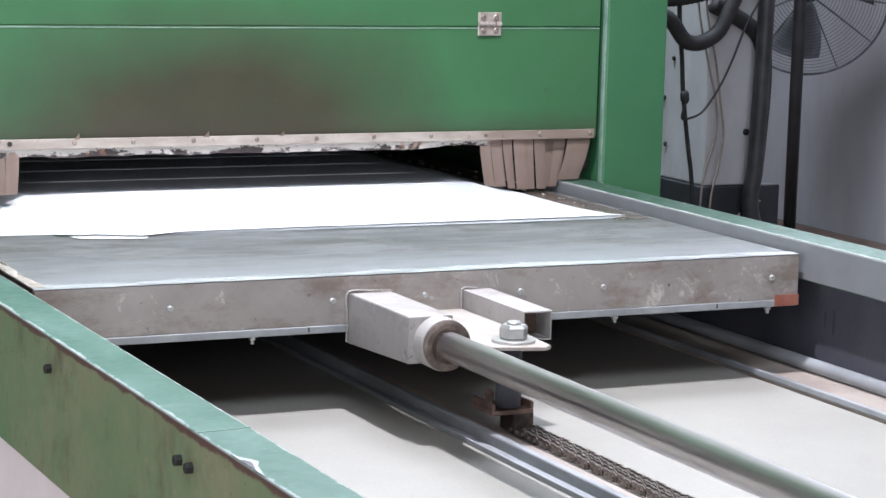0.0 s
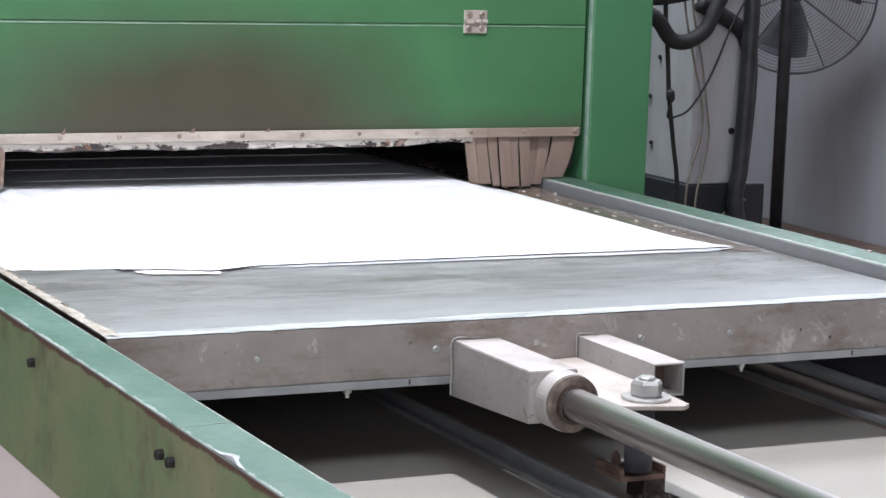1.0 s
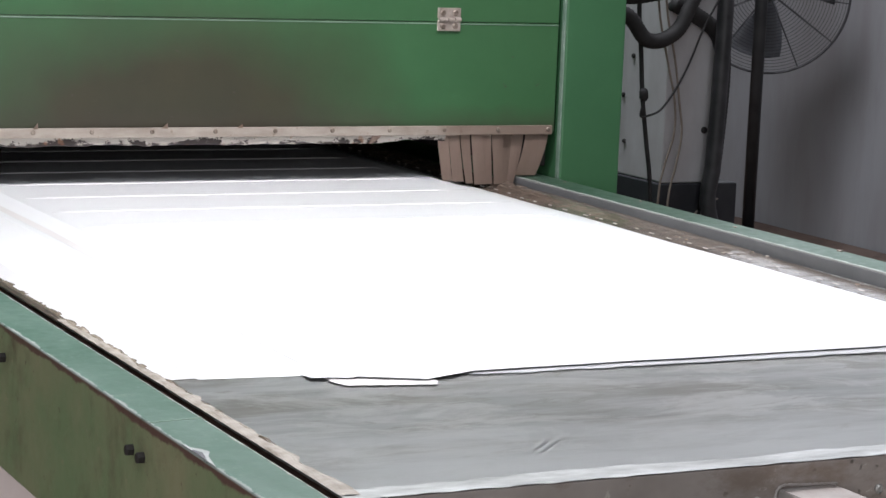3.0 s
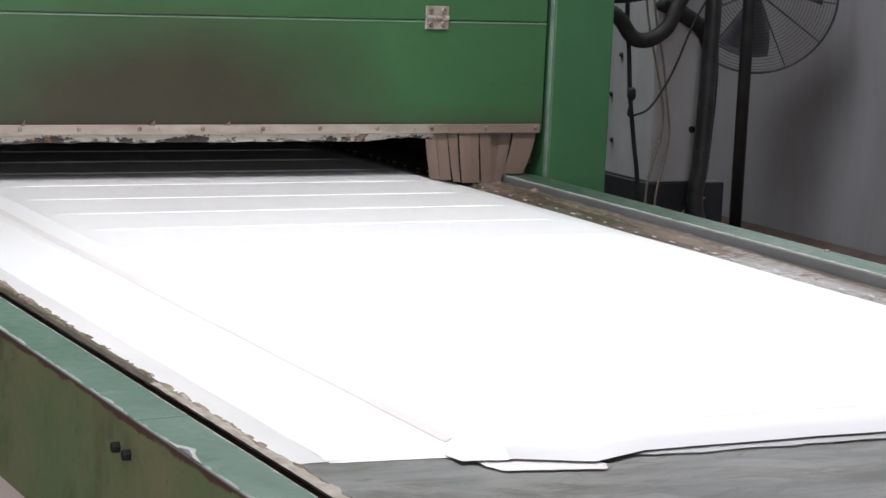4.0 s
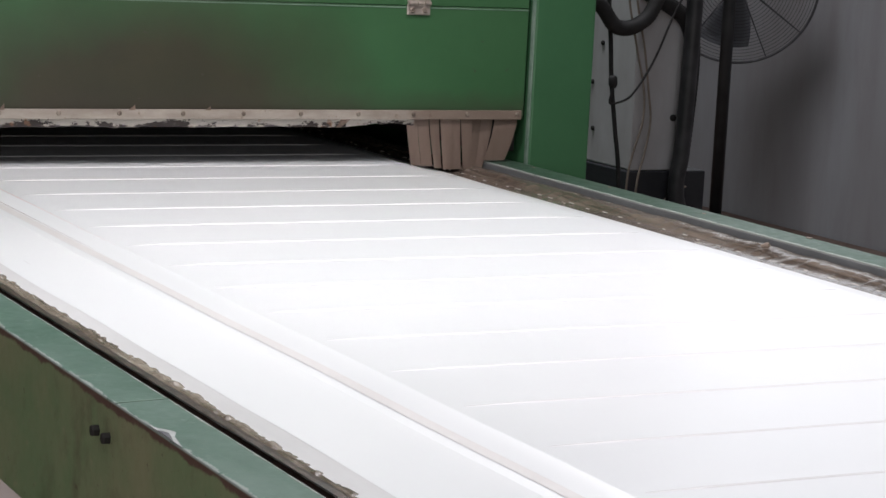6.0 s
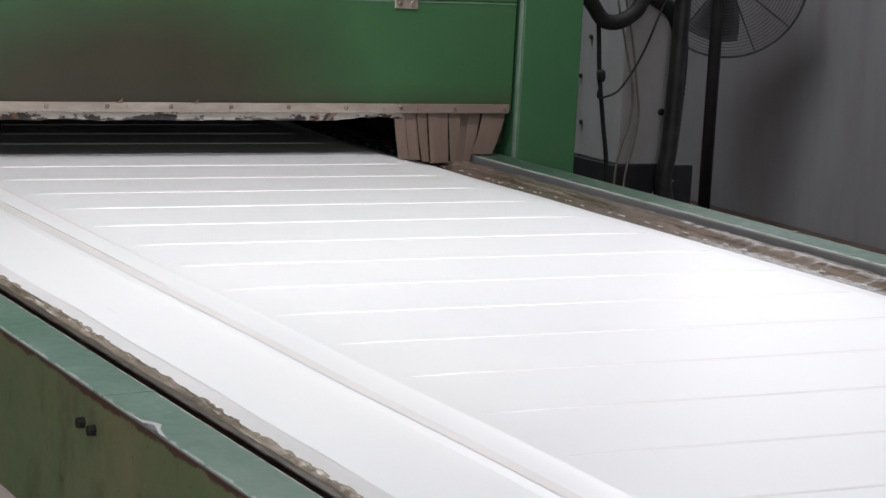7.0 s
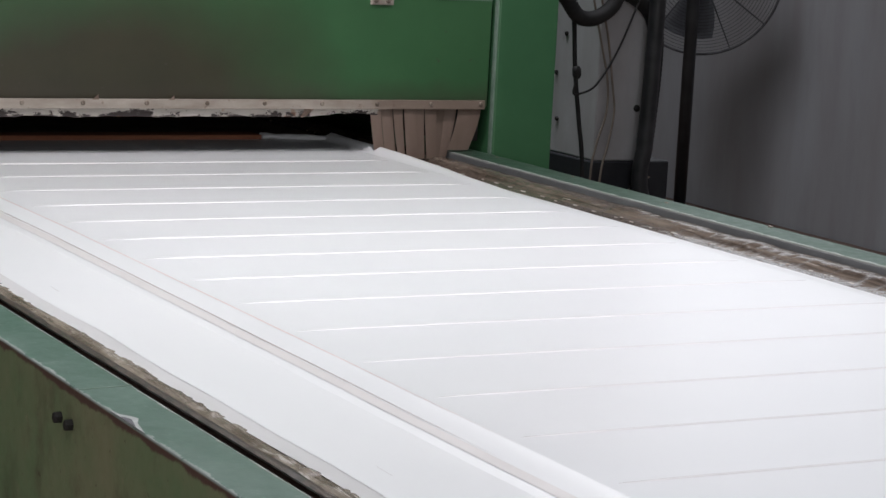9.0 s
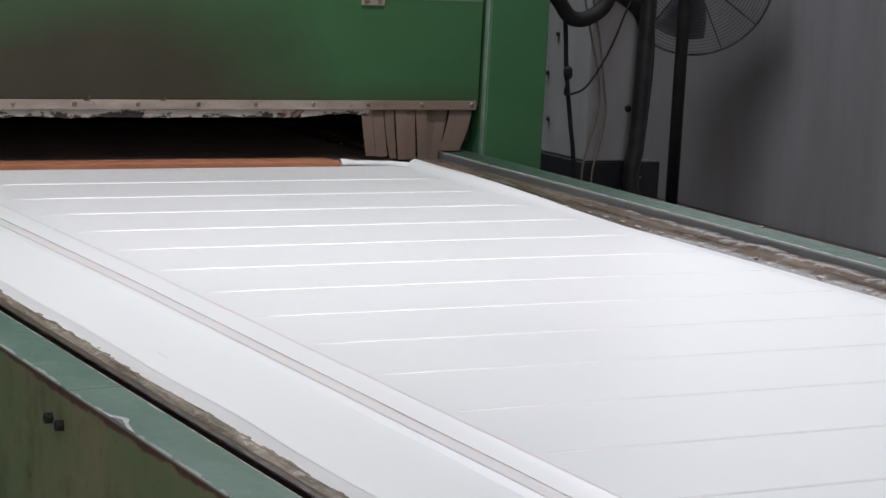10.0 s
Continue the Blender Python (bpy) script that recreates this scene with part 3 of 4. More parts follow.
    strips = [
        (0.874, 0.897, 0.886, 0.910, 0.9035, 0.006, -0.001), (0.897, 0.921, 0.908, 0.934, 0.902, 0.010, 0.001), (0.920, 0.941, 0.934, 0.952, 0.8985, 0.004, -0.002),
        (0.942, 0.966, 0.951, 0.978, 0.8965, 0.009, -0.003), (0.966, 0.985, 0.975, 0.992, 0.8965, 0.005, -0.0015), (0.985, 1.009, 0.992, 1.015, 0.8965, 0.010, -0.002),
        (1.009, 1.031, 1.012, 1.030, 0.899, 0.002, 0.006), (1.030, 1.056, 1.022, 1.040, 0.899, 0.004, 0.005), (1.056, 1.105, 1.035, 1.082, 0.912, 0.008, -0.001),
        (-0.022, 0.003, -0.018, 0.006, 0.913, 0.006, 0.0), (0.003, 0.026, 0.001, 0.024, 0.914, 0.009, -0.002), (-0.05, -0.022, -0.045, -0.02, 0.913, 0.006, 0.0),
        (-0.08, -0.05, -0.075, -0.047, 0.913, 0.006, 0.0),
    ]
    for s in strips:
        part("curtain_strip", strip(*s), FELT, t)
    # torn scrap that dangles at the end of the flaking edge
    bm = strip(0.742, 0.762, 0.732, 0.744, 0.974, 0.004, -0.004)
    part("felt_scrap", bm, FELT, t, "torn tan felt scrap", smooth=True)


# ---------------------------------------------------------------- table frame
Y_END = -6.2


def table():
    t = thing("press_table", "long green steel table frame with white bed before the press", "machine table")
    left = part("side_beam", box(-0.237, -0.180, Y_END, 0.10, 0.722, 0.895, 0.0022), LEFT_BEAM, t, "chipped green steel side beam with olive flank")
    for y in (-1.610, -1.643, -1.141, -0.60, -2.2, -2.7):
        b = part("bolt", lathe([(0.0062, 0), (0.0062, 0.006), (0.005, 0.0075)], (-1, 0, 0), (-0.237, y, 0.857), 6), DARK_STEEL, left)
    part("weld_seam", prism([(-0.2362, -1.6600), (-0.1815, -1.6540), (-0.1815, -1.6520), (-0.2362, -1.6575)], 0.8948, 0.8956, 0), BEAD, left)
    bm = prism([(-0.2365, -1.84), (-0.229, -1.80), (-0.222, -1.785), (-0.226, -1.775), (-0.233, -1.765), (-0.2365, -1.75)], 0.8946, 0.8954, 0)
    part("paint_chip", bm, PALE_EDGE, left, "pale chip in the green paint")
    # added strip that gives the gap beside the tray its dark brown tone
    part("gap_strip", box(-0.1798, -0.1655, Y_END, -0.02, 0.872, 0.8850, 0.001), RUST, left, "brown strip added to tone the dark gap along the beam")
    part("paint_chip", prism([(-0.2362, -1.815), (-0.2325, -1.80), (-0.2300, -1.787), (-0.2335, -1.778), (-0.2362, -1.776)], 0.8953, 0.8958, 0), DARK_WEB, left, "dark bare spot in the chip")
    part("skirt_panel", box(-0.228, -0.20, Y_END, 0.0, 0.02, 0.7215, 0.001), SKIRT, t, "pale pink-white skirt panel under the beam")
    right = part("side_beam", box(1.047, 1.110, Y_END, 0.06, 0.848, 0.909, 0.0022), RIGHT_BEAM, t, "green steel side beam, grey inside")
    part("inner_face", box(1.0445, 1.0470, Y_END, 0.05, 0.850, 0.9065, 0.0008), INNER_GREY, right, "grey-blue inner face of the beam")
    # flaked rim and crumbs on the far beam
    for k in range(7):
        y = -0.05 - 0.29 * k - 0.05 * random.random()
        x = 1.060 + 0.045 * random.random()
        w, l = 0.002 + 0.004 * random.random(), 0.004 + 0.010 * random.random()
        part("crumb", prism([(x, y), (x + w, y + l * 0.2), (x + w * 0.8, y + l), (x - w * 0.3, y + l * 0.7)], 0.9088, 0.9098 + 0.001 * random.random(), 0.0003), CREAM_RAIL, right)
    part("web", box(1.080, 1.092, Y_END, 5.0, 0.70, 0.8475, 0.001), DARK_WEB, t, "dark grey web plate below the beam")
    for k, (y, z0, z1) in enumerate(((-0.812, 0.775, 0.800), (-0.835, 0.768, 0.806))):
        part("ink_mark", box(1.0785, 1.0797, y, y + 0.003, z0, z1, 0.0002), INK, t)
    part("bed_board", box(-0.178, 0.966, Y_END, 5.0, 0.688, 0.700, 0.001), BED_WHITE, t, "smooth white bed board")
    rail = part("side_rail", box(0.968, 1.076, Y_END, 5.0, 0.690, 0.7035, 0.001), CREAM_RAIL, t, "cream rail tray")
    part("rail_lip", box(0.966, 0.974, Y_END, 5.0, 0.7038, 0.714, 0.002), RAIL_GREY, rail, "grey-blue rail lip")
    part("rail_bar", lathe([(0.011, 0), (0.011, 5.0 - Y_END)], (0, 1, 0), (1.066, Y_END, 0.7145), 14), RAIL_GREY, rail, "grey-blue round rail bar", smooth=True)
    chan = part("chain_channel", merge(box(0.352, 0.3565, Y_END, 5.0, 0.7002, 0.7075, 0.001), box(0.3565, 0.372, Y_END, 5.0, 0.7002, 0.7040, 0.0008), box(0.372, 0.384, Y_END, 5.0, 0.7002, 0.7190, 0.0025)), RAIL_GREY, t, "grey steel chain channel")
    part("channel_edge", box(0.3845, 0.4255, Y_END, 5.0, 0.7002, 0.7030, 0.001), CREAM_RAIL, chan, "cream strip along the channel")
    for y in (-0.5, -2.4, -4.2, -6.0):
        part("leg", box(1.02, 1.08, y - 0.04, y + 0.04, 0.0, 0.6995, 0.003), GREEN, t)
        part("leg", box(-0.19, -0.13, y - 0.04, y + 0.04, 0.0, 0.687, 0.003), GREEN, t)


# ---------------------------------------------------------------- tray (moves)
TL, TR, TZ, TLEN = -0.164, 1.034, 0.8895, 5.35


def tray():
    t = thing("press_tray", "galvanised steel press tray with push brackets, sliding out", "tray")

    def top(u, v):
        x, y = TL + (TR - TL) * u, 0.0 + TLEN * v
        return Vector((x, y, TZ - 0.0006 + 0.0006 * wob(x, y, 5)))
    bm = grid(24, 110, top)
    bmesh.ops.solidify(bm, geom=bm.faces[:], thickness=0.004)
    part("top_sheet", bm, TRAY_SHEET, t, "streaked worn galvanised top sheet", smooth=False)

    def rim(u, v):
        x = TL + (TR - TL) * u
        w = 0.042 + 0.008 * wob(x, 0, 6) + 0.004 * wob(x, 0, 25, 2)
        return Vector((x, -0.0022 + w * v, TZ + 0.0010 + 0.0010 * wob(x, v, 40) - 0.002 * (v > 0.95)))
    part("front_rim", grid(260, 5, rim), PALE_EDGE, t, "scuffed pale front rim", smooth=True)
    plate = part("front_plate", box(TL, TR, -0.002, 0.004, 0.8215, TZ - 0.0002, 0.001), FRONT_PLATE, t, "scratched grey steel front plate")
    part("lower_lip", box(TL, TR - 0.001, -0.0045, 0.02, 0.8105, 0.8212, 0.0015), LIP, t, "pale zinc lower lip")
    for x in (0.022, 0.259, 0.553, 0.985, 0.69, 0.40):
        part("screw", lathe([(0.0048, 0), (0.0048, 0.002), (0.003, 0.0035), (0.001, 0.003)], (0, -1, 0), (x, -0.002, 0.855 + 0.004 * wob(x, 0, 9)), 12), ZINC, plate)
    for x in (0.144, 0.716, 0.985):
        part("bolt", lathe([(0.0055, 0), (0.0055, 0.005), (0.003, 0.006), (0.003, 0.011)], (0, 0, -1), (x, 0.006, 0.8105), 6), ZINC, t)
    part("orange_patch", box(0.990, 1.0335, -0.0062, -0.0046, 0.8115, 0.829, 0.0006), ORANGE, plate, "small patch of orange primer")
    for x in (0.222, 0.886):
        part("ink_mark", box(x, x + 0.0022, -0.0056, -0.0047, 0.8135, 0.8200, 0.0002), INK, plate)
    # welded smears and scratches on the plate
    rr = random.Random(4)
    for k in range(34):
        x = rr.choice((rr.uniform(TL + 0.05, TR - 0.05), rr.uniform(0.62, 1.02), rr.uniform(0.36, 0.46)))
        z = rr.uniform(0.829, 0.884)
        w, h = rr.uniform(0.0008, 0.0032), rr.uniform(0.001, 0.006)
        s = rr.uniform(-0.004, 0.004)
        bm = bmesh.new()
        pts = [(x, z), (x + w, z + h * 0.25), (x + w + s, z + h), (x + s * 0.6, z + h * 0.8)]
        bm.faces.new([bm.verts.new((a, -0.0026, b)) for a, b in pts])
        bmesh.ops.solidify(bm, geom=bm.faces[:], thickness=0.0004)
        part("paint_fleck", bm, PLATE_CREAM if k % 9 else RUST, plate)
    for x0, x1 in ((TL, TL + 0.05), (TR - 0.05, TR)):
        part("side_channel", box(x0, x1, 0.03, TLEN, 0.812, TZ - 0.006, 0.001), RUST, t)
    # dusty brown end of the tray behind the panel
    def dusty(u, v):
        x, y = -0.10 + 1.06 * u, 4.60 + 0.72 * v
        return Vector((x, y, TZ + 0.0022 + 0.0010 * wob(x, y, 8) + (0.014 * max(0.0, 1 - ((x - 0.10) / 0.16) ** 2 - ((y - 4.95) / 0.12) ** 2))))
    part("dust_layer", grid(60, 40, dusty), DUST, t, "brown dust lying on the bare tray end", smooth=True)
    # pale dried flecks along the film's edge
    for k in range(66):
        y = 0.62 + 0.056 * k + rr.uniform(-0.012, 0.012)
        x = 0.972 + 0.006 * math.sin(y * 3.1) + rr.uniform(-0.004, 0.006)
        w, l = rr.uniform(0.002, 0.0045), rr.uniform(0.008, 0.022)
        part("glue_fleck", prism([(x, y), (x + w, y + l * 0.2), (x + w * 0.9, y + l), (x - w * 0.2, y + l * 0.7)], TZ + 0.0030, TZ + 0.0038, 0), GLUE, t)
    # added brown sheet, unseen, that bounces a warm tint onto the bed
    part("underside", box(TL + 0.051, TR - 0.051, 0.03, TLEN, 0.8200, 0.8215, 0), RUST, t, "unseen brown underside added to tint the bed's shadow")
    for k in range(9):
        y = 0.25 + 0.6 * k
        part("cross_member", box(TL + 0.051, TR - 0.051, y, y + 0.05, 0.822, TZ - 0.006, 0.001), DARK_STEEL, t)
    # push bracket: tapered box, collar and rod
    bm = bmesh.new()
    sec = lambda y, x0, x1, z0, z1: [bm.verts.new(p) for p in ((x0, y, z0), (x1, y, z0), (x1, y, z1), (x0, y, z1))]
    a, b = sec(0.0, 0.283, 0.347, 0.794, 0.8655), sec(-0.205, 0.284, 0.348, 0.803, 0.8655)
    bm.faces.new(a)
    bm.faces.new(b)
    for j in range(4):
        bm.faces.new((a[j], a[(j + 1) % 4], b[(j + 1) % 4], b[j]))
    bmesh.ops.bevel(bm, geom=bm.edges[:], offset=0.0012, segments=2, affect="EDGES")
    br = part("push_bracket", bm, WELDED, t, "pale welded square tube bracket")
    part("weld_bead", tube([(0.2805, -0.004, 0.796), (0.2800, -0.005, 0.83), (0.2812, -0.004, 0.866), (0.315, -0.003, 0.8675), (0.350, -0.003, 0.866)], 0.0011, 7, 10, 0.0006), WELDED, br)
    collar = part("collar", lathe([(0.026, -0.012), (0.031, 0.004), (0.0350, 0.010), (0.0355, 0.060), (0.0345, 0.064), (0.0265, 0.065), (0.025, 0.058)], (0, -1, 0), (0.326, -0.168, 0.831), 40), WELDED, t, "pale painted steel collar with a brown rim", smooth=False)
    part("seal_ring", lathe([(0.0338, 0), (0.0338, 0.0035), (0.030, 0.0050), (0.0225, 0.0052), (0.0215, 0.0095), (0.0195, 0.0100)], (0, -1, 0), (0.326, -0.2335, 0.831), 36), RING, collar, "brown greasy seal ring")
    part("wiper_ring", lathe([(0.0232, 0), (0.0232, 0.0045), (0.0192, 0.0050)], (0, -1, 0), (0.326, -0.2385, 0.831), 30), GREASE, collar)
    part("piston_rod", lathe([(0.0188, 0), (0.0188, 2.9), (0.017, 2.904)], (0, -1, 0), (0.326, -0.22, 0.832), 36), CHROME, t, "polished steel piston rod", smooth=True)
    # open square tube
    bm = bmesh.new()
    loops = []
    for y, inset in ((0.0, 0.0), (-0.1914, 0.0), (-0.192, 0.0006), (-0.192, 0.0022), (0.0, 0.0025)):
        loops.append([bm.verts.new((x, y, z)) for x, z in ((0.460 + inset, 0.8215 + inset), (0.504 - inset, 0.8215 + inset), (0.504 - inset, 0.862 - inset), (0.460 + inset, 0.862 - inset))])
    for p, q in zip(loops, loops[1:] + loops[:1]):
        for k in range(4):
            bm.faces.new((p[k], p[(k + 1) % 4], q[(k + 1) % 4], q[k]))
    tb2 = part("open_tube", bm, WELDED, t, "open-ended pale square steel tube")
    # brown plug added to make the tube's inside look dark
    part("dark_plug", box(0.4630, 0.5010, -0.150, -0.01, 0.8245, 0.859, 0.0004), RUST, tb2)
    part("weld_bead", tube([(0.4575, -0.004, 0.825), (0.4570, -0.005, 0.845), (0.459, -0.004, 0.864), (0.482, -0.003, 0.8640)], 0.0010, 7, 10, 0.0005), WELDED, tb2)
    gp = part("gusset_plate", prism([(0.349, -0.001), (0.4595, -0.001), (0.4595, -0.190), (0.452, -0.288), (0.440, -0.297), (0.372, -0.277), (0.352, -0.235), (0.349, -0.19)], 0.829, 0.8345, 0.0008), PLATE_CREAM, t, "cream painted gusset plate")
    hex_bolt(t, "hex_bolt", (0.416, -0.250, 0.8345), (0, 0, 1), 0.0192, 0.019, ZINC, 0.0295, "large zinc hexagon bolt with washer")
    part("pin", lathe([(0.017, 0), (0.017, 0.085)], (0, 0, -1), (0.420, -0.232, 0.8288), 20), DARK_WEB, t, smooth=True)
    foot = part("chain_clamp", merge(box(0.394, 0.456, -0.238, -0.176, 0.732, 0.7385, 0.001), box(0.394, 0.3985, -0.238, -0.176, 0.7387, 0.748, 0.001), box(0.4515, 0.456, -0.238, -0.176, 0.7387, 0.748, 0.001)), RUST, t, "rusty chain clamp")
    hex_bolt(foot, "clamp_bolt", (0.408, -0.200, 0.7387), (0, 0, 1), 0.006, 0.018, RUST)
    hex_bolt(foot, "clamp_bolt", (0.424, -0.205, 0.7387), (0, 0, 1), 0.006, 0.014, RUST)
    part("chain_lug", box(0.430, 0.460, -0.232, -0.190, 0.7035, 0.7315, 0.002), GREASE, foot)
    # residue on both margins
    def margin(x0, x1, seed, rough):
        def f(u, v):
            y = (0.42 if x0 > 0.5 else 0.06) + (TLEN - 0.46) * v
            edge = 0.012 * wob(0, y, 7, seed) + 0.007 * wob(0, y, 31, seed + 2)
            width = 1.0
            if x0 < 0.5:
                edge *= 0.38
                width = 0.08 + 0.42 * min(1.0, max(0.0, (y - 0.06) / 0.12)) + 0.50 * min(1.0, max(0.0, (y - 0.8) / 1.4))
            x = x0 + (x1 - x0) * u * width + edge * (1 - u if x0 > 0.5 else u * width)
            k = math.sin(math.pi * u) ** 0.6
            hgt = max(0.0, wob(x, y, 38, seed + 5) + 0.6 * wob(x, y, 90, seed + 8) + 0.25)
            grow = min(1.0, max(0.0, (y - 0.45) / 0.5)) if x0 > 0.5 else 1.0
            pile = 0.0
            if x0 > 0.5:
                pile = 0.0095 * min(1.0, max(0.0, (y - 0.9) / 1.2)) * min(1.0, max(0.0, (u - 0.45) / 0.3)) * (1.0 + 0.25 * wob(0, y, 12, 9) + 0.15 * wob(x, y, 60, 3))
            return Vector((x, y, TZ + 0.0004 - 0.002 * (1 - k) * (pile < 0.002) + rough * k * hgt * grow + pile))
        return grid(10, 1500, f)
    part("residue", margin(0.945, TR - 0.001, 1.0, 0.0012), WET, t, "wet brown residue crusted along the tray's margin", smooth=True)
    part("residue", margin(TL + 0.009, -0.132, 4.0, 0.0030), RESIDUE, t, "brown residue crusted along the tray's margin", smooth=True)
    # dark strip that carries the gap's shade onto the tray's left edge
    def dark_layer(u, v):
        y = 0.75 + (TLEN - 0.8) * v
        return Vector((TL + 0.0005 + (0.010 + 0.003 * wob(0, y, 11, 3) + 0.0015 * wob(0, y, 45, 6)) * u, y, TZ + 0.0006 + 0.0016 * math.sin(math.pi * u) * (0.6 + wob(u, y, 30, 2))))
    part("gap_shade_strip", grid(4, 700, dark_layer), GREASE, t, "dark strip painted as the gap's shade along the tray's edge", smooth=True)
    # pale flaking crust on the front part of the margin
    def crust(u, v):
        y = 0.01 + 0.85 * v
        w = (0.020 + 0.010 * wob(0, y, 13, 7) + 0.006 * wob(0, y, 42, 8)) * (1 - 0.5 * v)
        return Vector((TL + 0.0004 + w * u, y, TZ + 0.0012 + 0.0022 * math.sin(math.pi * min(1.0, u + 0.1)) * (0.5 + abs(wob(u * 2, y, 26, 4)))))
    part("pale_crust", grid(6, 220, crust), CRUST, t, "pale flaking crust at the tray's front corner", smooth=False)
    # dry lumps on the margin
    rr = random.Random(9)
    for k in range(70):
        y = rr.uniform(0.25, TLEN - 0.1)
        x = rr.uniform(0.972, 1.03)
        r = rr.uniform(0.0010, 0.0024)
        bm = bmesh.new()
        bmesh.ops.create_icosphere(bm, subdivisions=1, radius=r)
        for v in bm.verts:
            v.co = Vector((v.co.x * 1.3 + x, v.co.y * 2.0 + y, v.co.z * 0.6 + TZ + 0.0022)) + 0.3 * r * Vector((wob(v.co.x, y, 900), wob(v.co.y, y, 900, 2), 0))
        part("crumb", bm, PLATE_CREAM if k % 3 else ALU, t)
    bm = bmesh.new()
    bmesh.ops.create_icosphere(bm, subdivisions=2, radius=0.0085)
    for v in bm.verts:
        v.co = v.co * (1 + 0.35 * wob(v.co.x, v.co.y, 160, v.co.z * 200)) + Vector((1.020, 2.19, TZ + 0.008))
    part("crumb", bm, ALU, t, "large pale crumb")
    return t


# ---------------------------------------------------------------- film-covered panel (moves)
F0, F1 = 0.452, 4.498
ZT = 0.9080


def panel():
    t = thing("film_covered_panel", "long white film-covered panel with crosswise grooves on the tray", "door panel")
    grooves = [4.329 - 0.1535 * k if k < 10 else 2.9475 - 0.163 * (k - 9) for k in range(25)]
    stops = sorted(g for g in grooves if g > F0 + 0.05)
    marks = []
    for g in stops:
        marks += [(g + 0.03, 0.0), (g + 0.08, 0.0), (g + 0.125, 0.0)]
    marks = [(F0, -0.0148), (F0 + 0.004, -0.0125), (F0 + 0.012, -0.0070), (F0 + 0.024, -0.0024), (F0 + 0.038, -0.0005), (F0 + 0.055, 0.0), (F0 + 0.09, 0.0)] + [q for q in marks if q[0] < F1 - 0.005] + [(F1, 0.0)]
    marks.sort()
    # slow sway of the board's long edge under the film
    def sway(y):
        return 0.0022 * wob(0, y, 3.5) - 0.010 * min(1.0, max(0.0, (y - 3.5) / 0.6))
    # cross section: foot of the slope, slope, flat face, slope down to the tray
    def section(y, dip):
        tail = min(1.0, max(0.0, (y - 3.55) / 0.80))
        tail = tail * tail * (3 - 2 * tail)
        ripple = 0.0015 * tail * wob(5, y, 9)
        wr = 0.004 * wob(3, y, 4.5)
        flare = 0.036 * max(0.0, 1 - (y - F0) / 0.16) ** 2
        xs = [(x + sway(y), z) for x, z in ((-0.002, TZ + 0.0006), (0.004, TZ + 0.0020), (0.012, TZ + 0.0036), (0.0225, TZ + 0.0088), (0.0245, TZ + 0.0098), (0.032, ZT - 0.0046), (0.039, ZT - 0.0014), (0.0435, ZT + 0.0003), (0.0455, ZT + 0.0006), (0.0490, ZT))]
        xs += [(0.0515 + (0.868 - 0.0515) * k / 12, ZT + dip) for k in range(1, 12)]
        xs += [(0.868, ZT + dip), (0.880, ZT - 0.0010 + 0.0014 * tail), (0.889, ZT - 0.0035 + 0.0100 * tail + ripple), (0.897 + 0.5 * wr, TZ + 0.012 + 0.0180 * tail + ripple), (0.904 + 0.5 * wr, TZ + 0.009 + 0.0195 * tail + ripple), (0.914 + 0.5 * wr, TZ + 0.007 + 0.008 * tail), (0.940 + wr + 0.7 * flare, TZ + 0.0032 + 0.003 * tail), (0.954 + wr + flare, TZ + 0.0020)]
        return xs
    bm = bmesh.new()
    rows = []
    for y, dip in marks:
        row = []
        for x, z in section(y, 0.0):
            near = max(0.0, 1 - (y - F0) / 0.05)
            yy = y + near * (0.010 * max(0.0, 1 - max(0.0, x) / 0.06) + 0.004 * wob(x, 0, 9) * (x > 0.05) + 0.0015 * wob(x, 0, 40) - 0.030 * max(0.0, 1 - abs(x - 0.125) / 0.05))
            row.append(bm.verts.new((x, yy, max(TZ + 0.0030 * near + 0.0005, z + dip))))
        rows.append(row)
    for a, b in zip(rows, rows[1:]):
        for j in range(len(a) - 1):
            bm.faces.new((a[j], a[j + 1], b[j + 1], b[j]))
    part("film_face", bm, FILM, t, "glossy white film over the grooved face", smooth=True)
    # thin raised lines whose lighter colour paints the glint along each groove
    for g in stops:
        def ridge(u, v, g=g):
            x = 0.055 + 0.813 * v
            return Vector((x, g - 0.0025 + 0.0050 * u + 0.0007 * wob(x, g, 6), ZT - 0.0001 + 0.0013 * math.sin(math.pi * u) * min(1, 12 * v, 12 * (1 - v))))
        part("film_ridge", grid(6, 24, ridge), FILM_RIDGE, t, smooth=True)
    # lower film tongue, and a grey strip painted as the front edge's reflection
    def under(x0, x1, y0, y1, seed):
        def f(u, v):
            x = x0 + (x1 - x0) * v
            lip = y0 + (y1 - y0) * v + 0.004 * wob(x, 0, 22, seed) + 0.002 * wob(x, 0, 70, seed) + 0.02 * max(0.0, 1 - 14 * min(v, 1 - v))
            return Vector((x, F0 + 0.03 + (lip - F0 - 0.03) * u, TZ + 0.0014))
        return grid(3, 60, f)
    part("film_front_strip", under(0.016, 0.130, 0.428, 0.404, 1.0), FILM_SHADE, t, "white tongue of the lower film layer")
    part("film_front_strip", under(0.140, 0.985, 0.440, 0.426, 4.0), REFLECTED_FILM, t, "greyish strip painted as the film edge's reflection in the tray")
    # film flap lying flat on the tray beside the board
    def flap(u, v):
        y = F0 + 0.048 - 0.012 * u + (F1 + 0.05 - F0 - 0.048) * v
        x = -0.117 + 0.127 * u + (0.004 * wob(1, y, 5) if u < 0.05 else 0)
